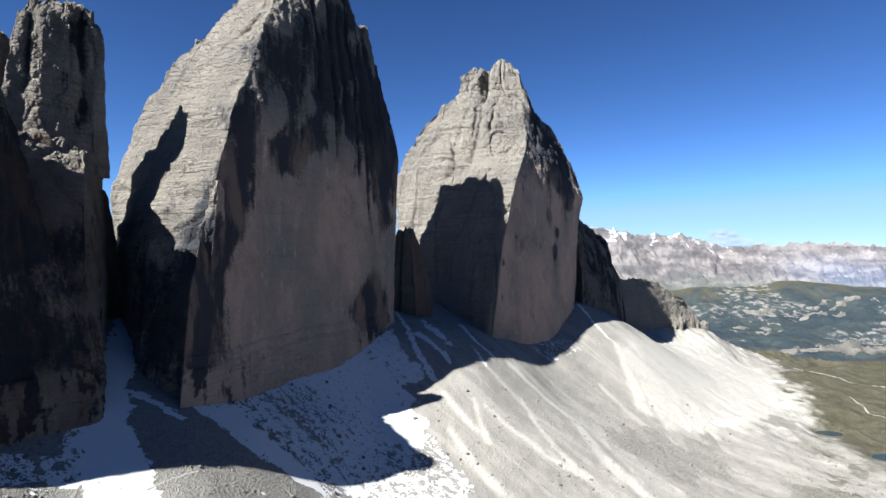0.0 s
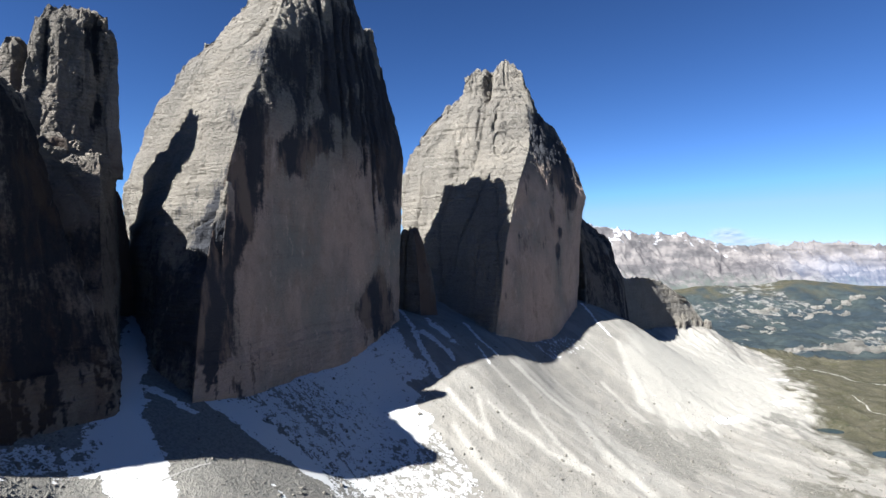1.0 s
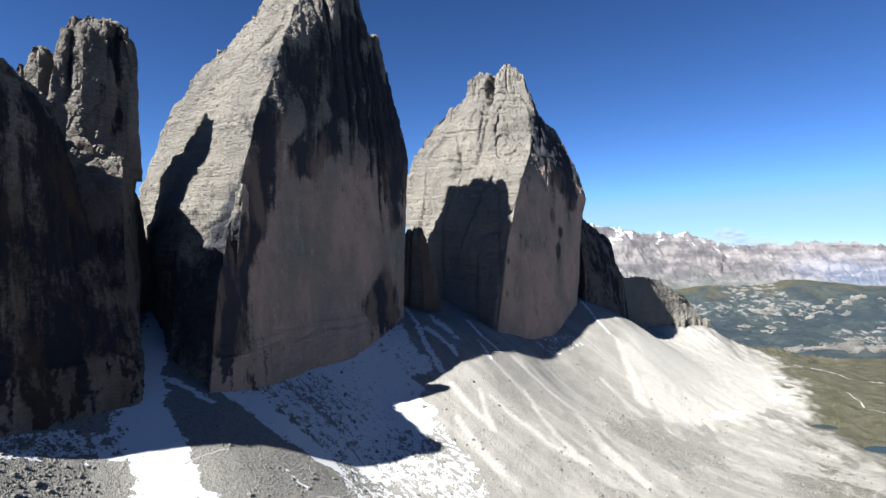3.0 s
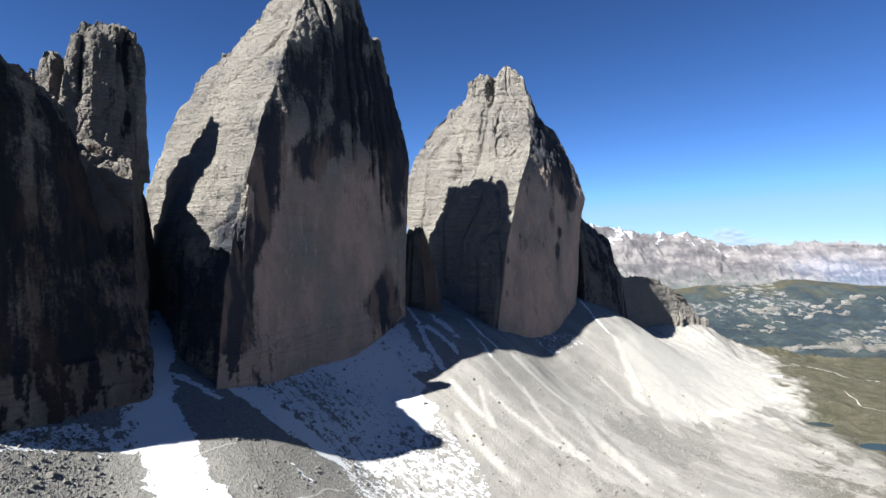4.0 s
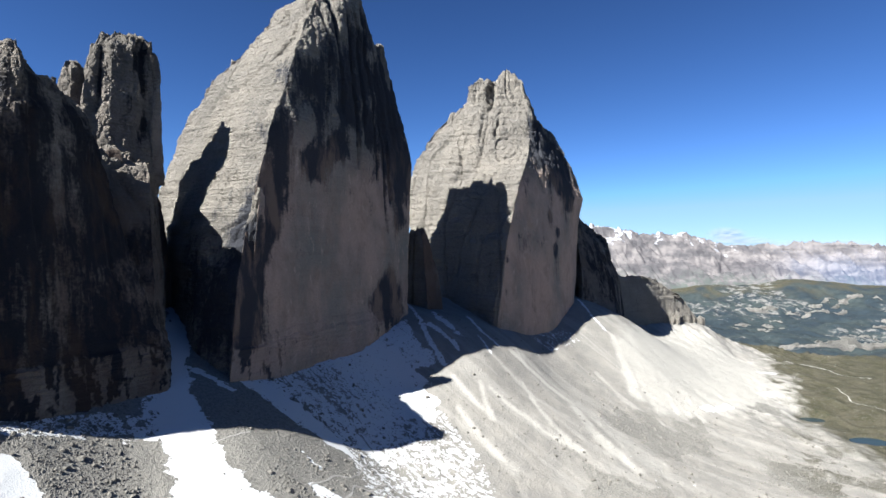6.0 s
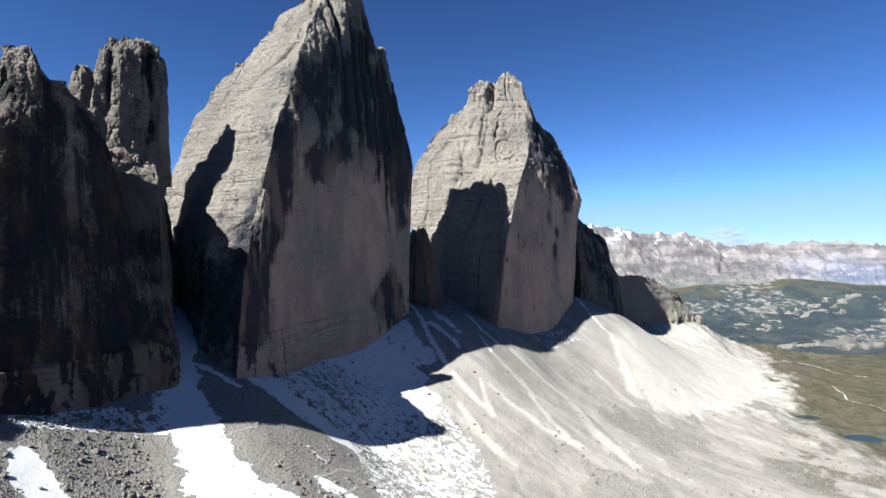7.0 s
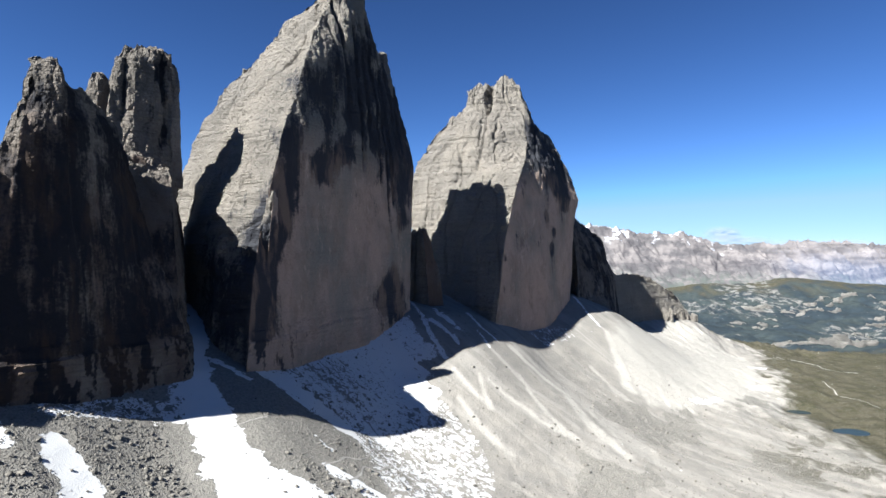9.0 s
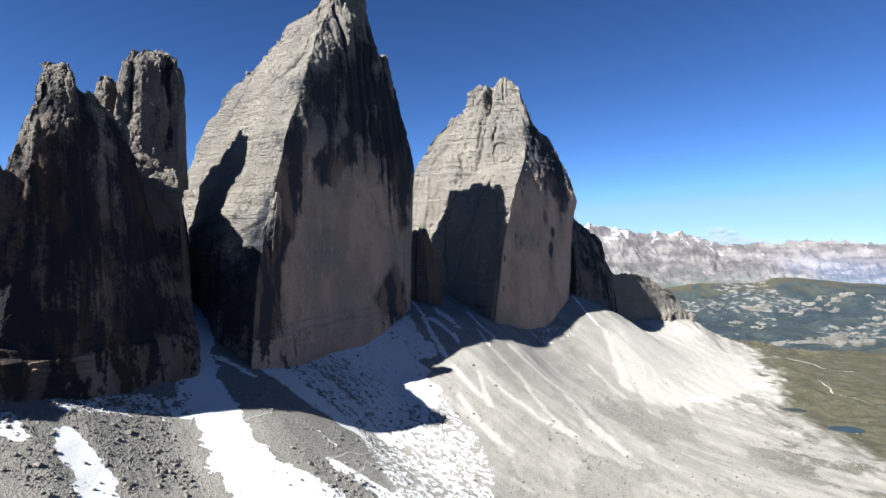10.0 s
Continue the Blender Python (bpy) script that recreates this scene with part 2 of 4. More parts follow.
def ground_material():
    s = Shade("scree_and_meadow", 0.95, 0.1)
    mid = s.noise(s.mapped((0.03, 0.03, 0.03)), 1, 6, 0.6)
    fine = s.noise(s.mapped((0.35, 0.35, 0.35)), 1, 6, 0.65)
    run = s.noise(s.turned(33, (0.004, 0.030, 0.0)), 1, 6, 0.6, 0.9)
    speck = s.cells(s.mapped((0.22, 0.22, 0.22)))
    gravel = s.cells(s.mapped((0.75, 0.75, 0.75)))
    # pale scree
    col = s.mix(s.band(mid, 0.35, 0.65), (0.175, 0.168, 0.155), (0.147, 0.143, 0.135))
    col = s.mix(s.math("MULTIPLY", s.band(run, 0.5, 0.62), 0.6), col, (0.209, 0.204, 0.191))
    col = s.mix(s.math("MULTIPLY", s.band(run, 0.47, 0.36), 0.10), col, (0.112, 0.114, 0.112))
    col = s.mix(s.math("MULTIPLY", s.attr("fresh"), s.band(s.math("ADD", run, s.math("MULTIPLY", fine, 0.4)), 0.20, 0.68)), col, (0.262, 0.256, 0.238))
    # grey rubble
    rub = s.mix(s.band(fine, 0.35, 0.65), (0.110, 0.108, 0.102), (0.168, 0.163, 0.150))
    g = s.math("ADD", s.attr("rubble"), s.math("MULTIPLY", s.math("SUBTRACT", mid, 0.5), 0.9))
    col = s.mix(s.band(g, 0.35, 0.65), col, rub)
    col = s.mix(s.math("MULTIPLY", s.band(fine, 0.55, 0.72), 0.35), col, (0.056, 0.057, 0.056))
    # meadow and far woods
    turf = s.mix(s.band(mid, 0.35, 0.65), (0.030, 0.030, 0.018), (0.047, 0.044, 0.031))
    turf = s.mix(s.band(fine, 0.53, 0.64), turf, (0.078, 0.075, 0.067))
    bush = s.noise(s.mapped((0.07, 0.07, 0.07)), 1, 5, 0.65)
    turf = s.mix(s.math("MULTIPLY", s.band(bush, 0.56, 0.66), 0.75), turf, (0.017, 0.020, 0.013))
    gg = s.math("ADD", s.attr("grass"), s.math("MULTIPLY", s.math("SUBTRACT", s.math("ADD", s.math("MULTIPLY", mid, 0.5), s.math("MULTIPLY", fine, 0.5)), 0.5), 0.8))
    col = s.mix(s.band(gg, 0.28, 0.68), col, turf)
    far = s.noise(s.mapped((0.005, 0.005, 0.006)), 1, 6, 0.6)
    # the bluish tint of the woods stands for distance haze
    wood = s.mix(s.band(far, 0.4, 0.6), (0.017, 0.025, 0.033), (0.029, 0.038, 0.040))
    wood = s.mix(s.math("MULTIPLY", s.band(mid, 0.42, 0.62), 0.6), wood, (0.013, 0.019, 0.023))
    col = s.mix(s.attr("wood"), col, wood)
    bare = s.noise(s.mapped((0.017, 0.016, 0.017)), 1, 9, 0.70, 0.3)
    karst = s.math("ADD", s.math("MULTIPLY", s.attr("karst"), 0.17), bare)
    col = s.mix(s.math("MULTIPLY", s.band(karst, 0.66, 0.76), s.band(s.attr("karst"), 0.0, 0.2)), col, s.mix(fine, (0.084, 0.086, 0.085), (0.152, 0.151, 0.148)))
    steep = s.n.new("ShaderNodeSeparateXYZ")
    s.l.new(s.n.new("ShaderNodeNewGeometry").outputs["True Normal"], steep.inputs[0])
    ledge = s.band(s.math("ADD", steep.outputs[2], s.math("MULTIPLY", s.math("SUBTRACT", bare, 0.5), 0.5)), 0.66, 0.50)
    col = s.mix(s.math("MULTIPLY", ledge, s.attr("karst")), col, s.mix(fine, (0.091, 0.090, 0.087), (0.175, 0.171, 0.164)))
    # snow and trodden paths
    clump = s.noise(s.mapped((0.12, 0.12, 0.12)), 1, 6, 0.6, 0.4)
    sn = s.math("ADD", s.attr("snow"), s.math("MULTIPLY", s.math("SUBTRACT", s.math("ADD", s.math("MULTIPLY", clump, 0.58), s.math("MULTIPLY", fine, 0.42)), 0.5), 2.8))
    sn = s.math("ADD", sn, s.math("MULTIPLY", s.math("SUBTRACT", s.noise(s.turned(33, (0.02, 0.11, 0.0)), 1, 4, 0.6, 0.6), 0.5), 0.9))
    col = s.mix(s.band(sn, 0.44, 0.56), col, (0.412, 0.424, 0.438))
    h = s.math("ADD", s.math("MULTIPLY", fine, 1.0), s.math("MULTIPLY", s.band(speck, 0.5, 0.0), 0.7))
    h = s.math("ADD", h, s.math("MULTIPLY", s.band(gravel, 0.6, 0.0), s.math("ADD", 0.25, s.math("MULTIPLY", s.attr("rubble"), 0.6))))
    h = s.math("MULTIPLY", h, s.math("SUBTRACT", 1.0, s.math("MULTIPLY", s.band(sn, 0.44, 0.56), 0.8)))
    return s.finish(col, h, 0.8, 0.75)


GROUND = ground_material()


def water_material():
    s = Shade("tarn_water", 0.25, 0.07)
    return s.finish(s.mix(s.noise(s.mapped((0.05, 0.05, 0.05))), (0.014, 0.023, 0.026), (0.020, 0.030, 0.033)))


WATER = water_material()


def range_material():
    s = Shade("far_limestone", 1.0, 0.0)
    a = s.noise(s.mapped((0.005, 0.005, 0.010)), 1, 7, 0.62)
    b = s.noise(s.mapped((0.02, 0.02, 0.03)), 1, 5, 0.6)
    col = s.mix(s.band(a, 0.38, 0.62), (0.042, 0.042, 0.045), (0.112, 0.106, 0.106))
    col = s.mix(s.math("MULTIPLY", s.attr("low"), s.band(b, 0.35, 0.6)), col, (0.043, 0.055, 0.049))
    col = s.mix(s.band(s.math("ADD", s.attr("snow"), s.math("MULTIPLY", s.math("SUBTRACT", b, 0.5), 1.4)), 0.5, 0.62), col, (0.236, 0.248, 0.278))
    # distance haze is painted in as a faint warm to blue glow
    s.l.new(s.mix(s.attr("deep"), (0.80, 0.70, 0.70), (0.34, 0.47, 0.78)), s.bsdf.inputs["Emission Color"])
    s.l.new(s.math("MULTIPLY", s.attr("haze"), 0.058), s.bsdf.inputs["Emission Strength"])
    return s.finish(col, b, 0.6, 8.0)


RANGE = range_material()

# ================= rock walls =================
NORTH = np.array((0.906, -0.423, 0.0))


def along(edge, v):
    """A corner edge (x, y, z from foot to top) at the fractions v of its height."""
    e = np.array(edge, float)
    f = (e[:, 2] - e[0, 2]) / (e[-1, 2] - e[0, 2])
    return np.stack([np.interp(v, f, e[:, k]) for k in range(3)], -1)


def loft(name, edges, material, step=3.0, seed=0, cap=10.0, spike=6.0, rough=1.0, flute=1.0, beds=1.0, stain_shade_spots=(), ochre=1.0, shade_dark=0.0, snow_top=0.0, sheer=560.0, foot=0.0, grooves=(), run=(0.42, 0.906), shade_to=500.0, joint=16.0, ledges=(), grey_top=0.0):
    """A rock body between corner edges that run up it, eroded by joints, gullies and beds."""
    height = max(e[-1][2] - e[0][2] for e in edges)
    rows = max(8, int(height / step))
    v = np.linspace(0, 1, rows)
    cor = [along(e, v) for e in edges]
    area = sum(cor[i][0, 0] * cor[(i + 1) % len(cor)][0, 1] - cor[(i + 1) % len(cor)][0, 0] * cor[i][0, 1] for i in range(len(cor)))
    if area < 0:
        cor = cor[::-1]
    sides = []
    for i, a in enumerate(cor):
        b = cor[(i + 1) % len(cor)]
        n = max(3, int(np.linalg.norm(b - a, axis=1).max() / step))
        t = (np.arange(n) / n)[None, :, None]
        sides.append(a[:, None] * (1 - t) + b[:, None] * t)
    ring = np.concatenate(sides, 1)
    cols = ring.shape[1]
    # cap rings that close the top
    top = ring[-1]
    mid = top.mean(0)
    caps = []
    for k in range(1, 9):
        s = k / 8.2
        c = top * (1 - s) + mid * s
        c[:, 2] = top[:, 2] * (1 - s) + (mid[2]) * s + cap * math.sqrt(s)
        caps.append(c)
    P = np.concatenate([ring, np.array(caps)], 0)
    R = P.shape[0]
    du = np.roll(P, -2, 1) - np.roll(P, 2, 1)
    dv = np.empty_like(P)
    dv[1:-1] = P[2:] - P[:-2]
    dv[0], dv[-1] = P[1] - P[0], P[-1] - P[-2]
    N = np.cross(du, dv)
    N /= np.linalg.norm(N, axis=2, keepdims=True) + 1e-9
    P, N = P.reshape(-1, 3), N.reshape(-1, 3)
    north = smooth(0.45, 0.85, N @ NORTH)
    face = north * (1 - 0.75 * smooth(sheer - 40, sheer + 60, P[:, 2] + 30 * vnoise(P / 60, seed)))
    q = P + seed * 131.7
    wob = fbm(q / 60, 3, seed)
    d = 9.0 * rough * (1 - 0.55 * face) * fbm(q / 75, 3, seed + 3)
    jt = np.stack([q[:, 0] / joint + wob, q[:, 1] / joint - wob, q[:, 2] / (10.6 * joint)], -1)
    d += 1.5 * flute * (1 - 0.62 * face) * (ridged(jt, 4, seed + 7) - 0.75)
    pillar = blocks(np.stack([q[:, 0] / (1.5 * joint) + 0.5 * wob, q[:, 1] / (1.5 * joint) - 0.5 * wob, q[:, 2] / (5.0 * joint) + 0.2 * wob], -1), seed + 61)
    chunk = blocks(np.stack([q[:, 0] / (0.55 * joint) + 0.6 * wob, q[:, 1] / (0.55 * joint) - 0.6 * wob, q[:, 2] / (0.9 * joint)], -1), seed + 67)
    d += flute * (1 - 0.8 * face) * (6.0 * (pillar - 0.7) + 2.0 * (chunk - 0.7))
    jt2 = np.stack([q[:, 0] / 38, q[:, 1] / 38, q[:, 2] / 420], -1)
    d -= 8.0 * flute * (1 - 0.7 * face) * smooth(0.0, 0.16, 0.16 - np.abs(vnoise(jt2, seed + 11)))
    if foot:
        d += 3.2 * north * smooth(foot + 3, foot - 3, P[:, 2] + 4 * wob) + 2.0 * north * smooth(foot + 14, foot + 10, P[:, 2] + 4 * wob)
        low = (P[:, 2] + 2 * wob) / 6.5
        d += 1.8 * north * smooth(foot + 2, foot - 2, P[:, 2]) * (0.5 - smooth(0.0, 0.35, low - np.floor(low)))
    zz = P[:, 2] + 0.03 * P[:, 0] + 1.5 * wob
    thick = vnoise(np.stack([q[:, 0] / 160, q[:, 1] / 160, zz / 13], -1), seed + 5)
    thin = vnoise(np.stack([q[:, 0] / 45, q[:, 1] / 45, zz / 5.5], -1), seed + 6)
    d += beds * (1 - 0.85 * north) * (0.9 * np.tanh(3.0 * thick) + 0.7 * np.tanh(2.0 * thin))
    d += 1.7 * rough * (1 - 0.5 * face) * fbm(q / 9, 4, seed + 13, 0.6)
    # painted shade inside the grooves of north faces
    slot_shade = np.zeros(len(P))
    for gx, gy, z0, z1, w, deep in grooves:
        r = ((P[:, 0] - gx) * run[0] + (P[:, 1] - gy) * run[1] + 2.5 * wob) / w
        r = np.hypot(r, np.maximum(0, np.abs((P[:, 0] - gx) * run[1] - (P[:, 1] - gy) * run[0]) - 30) / 10)
        slot = np.exp(-r * r) * smooth(z0 - 25, z0 + 25, P[:, 2]) * smooth(z1 + 25, z1 - 25, P[:, 2])
        d -= deep * slot
        slot_shade += slot * north
    dust = np.zeros(len(P))
    for lz in ledges:
        lie = P[:, 2] + 0.03 * P[:, 0] + 5 * wob - lz
        d += 2.4 * (1 - north) * smooth(2, -2, lie) - 1.2 * (1 - north)
        dust += (1 - north) * np.exp(-(lie / 2.2) ** 2) * smooth(-0.3, 0.3, fbm(q / 40, 2, seed + 29))
    P = P + N * d[:, None]
    tv = np.concatenate([np.repeat(smooth(0.86, 1.0, v), cols), np.ones(8 * cols)])
    P[:, 2] += spike * tv * (ridged(q / 17, 3, seed + 17) - 0.7)
    # darker north faces below a set height: painted shade, plus random blotches
    stain_shade = shade_dark * (0.05 + 0.95 * north) * smooth(shade_to, shade_to - 70, P[:, 2] + 25 * wob) + north * (0.22 + 0.28 * smooth(sheer - 120, sheer, P[:, 2])) * fbm(q / np.array((42, 42, 60)), 4, seed + 21)
    pale_foot = np.zeros(len(P))
    if foot:
        pale_foot = (0.22 if shade_dark else 0.05) * north * smooth(foot + 4, foot - 4, P[:, 2] + 4 * wob)
        seep = smooth(-0.25, 0.4, fbm(q / np.array((8, 8, 26)), 4, seed + 23, 0.65))
        stain_shade -= (0.38 + 0.22 * shade_dark) * north * smooth(foot + 4, foot - 4, P[:, 2] + 4 * wob) * (1 - 1.6 * seep)
    stain_shade += 0.8 * slot_shade
    stain_shade += grey_top * north * smooth(sheer - 70, sheer + 40, P[:, 2] + 45 * wob)
    for x, y, z, r, k in stain_shade_spots:
        stain_shade += k * np.exp(-(((P[:, 0] - x) ** 2 + (P[:, 1] - y) ** 2) / r ** 2 + (P[:, 2] - z) ** 2 / (1.3 * r) ** 2))
    flat = smooth(0.35, 0.7, N[:, 2])
    attrs = {"stain_shade": stain_shade, "ochre": ochre * (1 - pale_foot) * north * smooth(sheer + 60, sheer - 40, P[:, 2] + 30 * wob), "snow": snow_top * flat * (0.6 + 0.5 * fbm(q / 20, 2, seed + 2)) + 0.55 * dust}
    faces = grid_faces(R, cols, True)
    last = (R - 1) * cols + np.arange(cols)
    cen = len(P)
    P = np.vstack([P, P[last].mean(0)[None]])
    for k in attrs:
        attrs[k] = np.append(attrs[k], attrs[k][-1])
    fan = np.stack([last, np.roll(last, -1), np.full(cols, cen)], -1)
    return mesh_from(name, P, [faces, fan], material, attrs, sharp=True)


def spire(name, foot, top, r0, r1, material, seed, squash=1.0, lean=(0, 0), **kw):
    """A lone pinnacle of rock: foot (x, y, z), height top, with radii at foot and top."""
    kw = {"rough": 0.4, "flute": 0.7, "beds": 0.5, **kw}
    x, y, z = foot
    rnd = random.Random(seed)
    edges = []
    for k in range(6):
        a = k * math.pi / 3 + rnd.uniform(-0.25, 0.25)
        m = rnd.uniform(0.85, 1.15)
        mid = rnd.uniform(0.45, 0.65)
        rm = r0 + (r1 - r0) * mid * rnd.uniform(0.75, 1.0)
        pts = []
        for f, r in ((0, r0), (mid, rm), (0.87, r1 * 1.05), (0.96, r1 * 0.8), (1, r1 * 0.5)):
            pts.append((x + m * r * math.cos(a) + lean[0] * f, y + squash * m * r * math.sin(a) + lean[1] * f, z + (top - z) * f))
        edges.append(pts)
    return loft(name, edges, material, seed=seed, **kw)


# ================= the ground =================
HEAD = [(-383, 290, 262), (-348, 320, 256), (-334, 388, 240), (-298, 463, 244), (-315, 545, 268), (-364, 600, 305), (-262, 523, 240), (-238, 617, 225),
        (-198, 695, 243), (-108, 812, 255), (-88, 896, 280), (-32, 982, 264), (-40, 1060, 300), (21, 862, 244), (126, 955, 214), (228, 1052, 216), (312, 1255, 270)]
SCREE = [(425, 1232, 214), (489, 1317, 187), (530, 1395, 150), (690, 1590, 156), (806, 1648, 142), (-63, 746, 198), (-48, 621, 140), (-96, 566, 128),
         (403, 1009, 92), (597, 1052, 46), (910, 1432, 36), (-203, 451, 199), (-282, 403, 205), (-314, 295, 222), (-234, 429, 211), (-3, 547, 95)]
FANS = [(290, 1034, 139), (346, 1064, 146), (246, 1078, 180), (177, 1020, 186), (320, 1150, 214), (187, 760, 115), (91, 770, 157), (122, 825, 155), (216, 930, 129), (42, 707, 145), (0, 759, 184), (-54, 704, 170),
        (-84, 714, 160), (-121, 636, 184), (-127, 586, 163), (-167, 576, 194), (-191, 673, 221), (62, 795, 190), (563, 1103, 60), (857, 1543, 45), (419, 911, 47)]
LOWER = [(162, 637, 66), (262, 730, 76), (-273, 321, 187), (531, 705, 24), (818, 1125, 2), (840, 990, 0), (1107, 1464, 28), (969, 1190, 20), (514, 822, 18), (-122, 553, 148), (-56, 463, 122),
         (0, 330, 80), (300, 330, 40), (-150, 300, 150), (-320, 100, 190), (0, -100, 90), (400, 0, 30), (-420, -200, 220), (900, 600, 10), (700, 300, 15)]
FAR = [(1696, 2431, -90), (1420, 2000, -40), (2088, 3855, -60), (2720, 3877, -40), (1500, 3000, -120), (2600, 3000, -120), (2100, 4300, 70), (2900, 4350, 120),
       (3800, 4350, 60), (1300, 4300, -20), (1300, 1750, 10), (2000, 1500, 0), (900, 2100, -20), (2400, 600, 0), (-700, 700, 300), (-900, 2500, 150), (0, 2000, 120)]
SPOTS = np.array(HEAD + SCREE + FANS + LOWER + FAR, float)


def kernel(d):
    return np.sqrt(d * d + 50.0 ** 2)


_d = np.linalg.norm(SPOTS[:, None, :2] - SPOTS[None, :, :2], axis=2)
_n = len(SPOTS)
_A = np.zeros((_n + 3, _n + 3))
_A[:_n, :_n] = kernel(_d) - 26.0 * np.eye(_n)
_A[:_n, _n] = _A[_n, :_n] = 1
_A[:_n, _n + 1:] = SPOTS[:, :2] / 1000
_A[_n + 1:, :_n] = SPOTS[:, :2].T / 1000
WEIGHT = np.linalg.solve(_A, np.append(SPOTS[:, 2], (0, 0, 0)))


def lay(x, y):
    """The height of the land without its small relief."""
    z = WEIGHT[_n] + WEIGHT[_n + 1] * x / 1000 + WEIGHT[_n + 2] * y / 1000
    for k in range(_n):
        z = z + WEIGHT[k] * kernel(np.hypot(x - SPOTS[k, 0], y - SPOTS[k, 1]))
    return z


# the outline of the fresh fan below the ridge
FAN = [(372, 1130), (386, 1060), (390, 1000), (402, 950), (455, 965), (520, 1000), (600, 1050), (680, 1115), (750, 1180), (800, 1290), (890, 1430), (905, 1520), (800, 1600), (690, 1560), (520, 1370), (430, 1200)]
TARNS = [(818, 1125, 23, 15), (840, 990, 30, 19)]


def relief(x, y):
    p = np.stack([x, y, 0 * x], -1)
    al, ac = 0.85 * x - 0.52 * y, 0.52 * x + 0.85 * y
    st = np.stack([al / 190, ac / 26, 0 * x], -1)
    near = smooth(1900, 1300, y)
    z = 0.6 * near * fbm(st, 3, 40) + 2.4 * near * fbm(p / 110, 3, 44) + near * (0.35 + 0.4 * smooth(150, 80, lay(x, y))) * fbm(p / 12, 4, 48, 0.65)
    away = (1 - near) * smooth(4700, 3800, y)
    hump = fbm(p / 170, 6, 52, 0.6) + 0.4 * ridged(p / 70, 3, 55)
    step = 1.6 * hump + 0.5 * fbm(p / 40, 3, 57)
    z = z + 15 * away * hump + 3.0 * away * (np.floor(step) + smooth(0.72, 1.0, step - np.floor(step)))
    meadow = smooth(430, 760, x) * smooth(1350, 1150, y - 0.6 * x) * near * smooth(0, -60, within(x, y, FAN))
    z = z * (1 - 0.35 * meadow) + 3.5 * meadow * ridged(p / 60, 3, 60)
    for cx, cy, rx, ry in TARNS:
        q = np.hypot((x - cx) / (rx * 1.7), (y - cy) / (ry * 1.7))
        z = z * smooth(0.4, 1.3, q) - 4.0 * smooth(1.0, 0.5, q)
    return z


def height(x, y):
    z = lay(x, y)
    for cx, cy, rx, ry in TARNS:
        q = np.hypot((x - cx) / (rx * 1.7), (y - cy) / (ry * 1.7))
        z = z * smooth(0.5, 1.6, q)
    return z + relief(x, y)


def near_line(x, y, pts):
    """Distance to a polyline, and the fraction of its length that lies nearest."""
    best, frac = np.full(x.shape, 1e9), np.zeros(x.shape)
    n = len(pts) - 1
    for k in range(n):
        (ax, ay), (bx, by) = pts[k], pts[k + 1]
        t = np.clip(((x - ax) * (bx - ax) + (y - ay) * (by - ay)) / ((bx - ax) ** 2 + (by - ay) ** 2), 0, 1)
        d = np.hypot(x - ax - t * (bx - ax), y - ay - t * (by - ay))
        frac = np.where(d < best, (k + t) / n, frac)
        best = np.minimum(best, d)
    return best, frac


def within(x, y, poly):
    """Signed distance to a closed outline, positive inside it."""
    best, inside = np.full(x.shape, 1e9), np.zeros(x.shape, bool)
    for (ax, ay), (bx, by) in zip(poly, poly[1:] + poly[:1]):
        t = np.clip(((x - ax) * (bx - ax) + (y - ay) * (by - ay)) / ((bx - ax) ** 2 + (by - ay) ** 2), 0, 1)
        best = np.minimum(best, np.hypot(x - ax - t * (bx - ax), y - ay - t * (by - ay)))
        over = (ay > y) != (by > y)
        inside ^= over & (x < ax + (y - ay) * (bx - ax) / (by - ay if by != ay else 1))
    return np.where(inside, best, -best)


def stretch(lo, a, b, hi, step, grow, far):
    """Even steps from a to b, growing ones out to lo and hi; up to far they stay short enough for ledges."""
    out = list(np.arange(a, b, step))
    s = step
    while out[-1] < hi:
        s = min(s * grow, 20 if out[-1] < far else 60)
        out.append(out[-1] + s)
    s = step
    while out[0] > lo:
        s = min(s * grow, 60)
        out.insert(0, out[0] - s)
    return np.array(out)


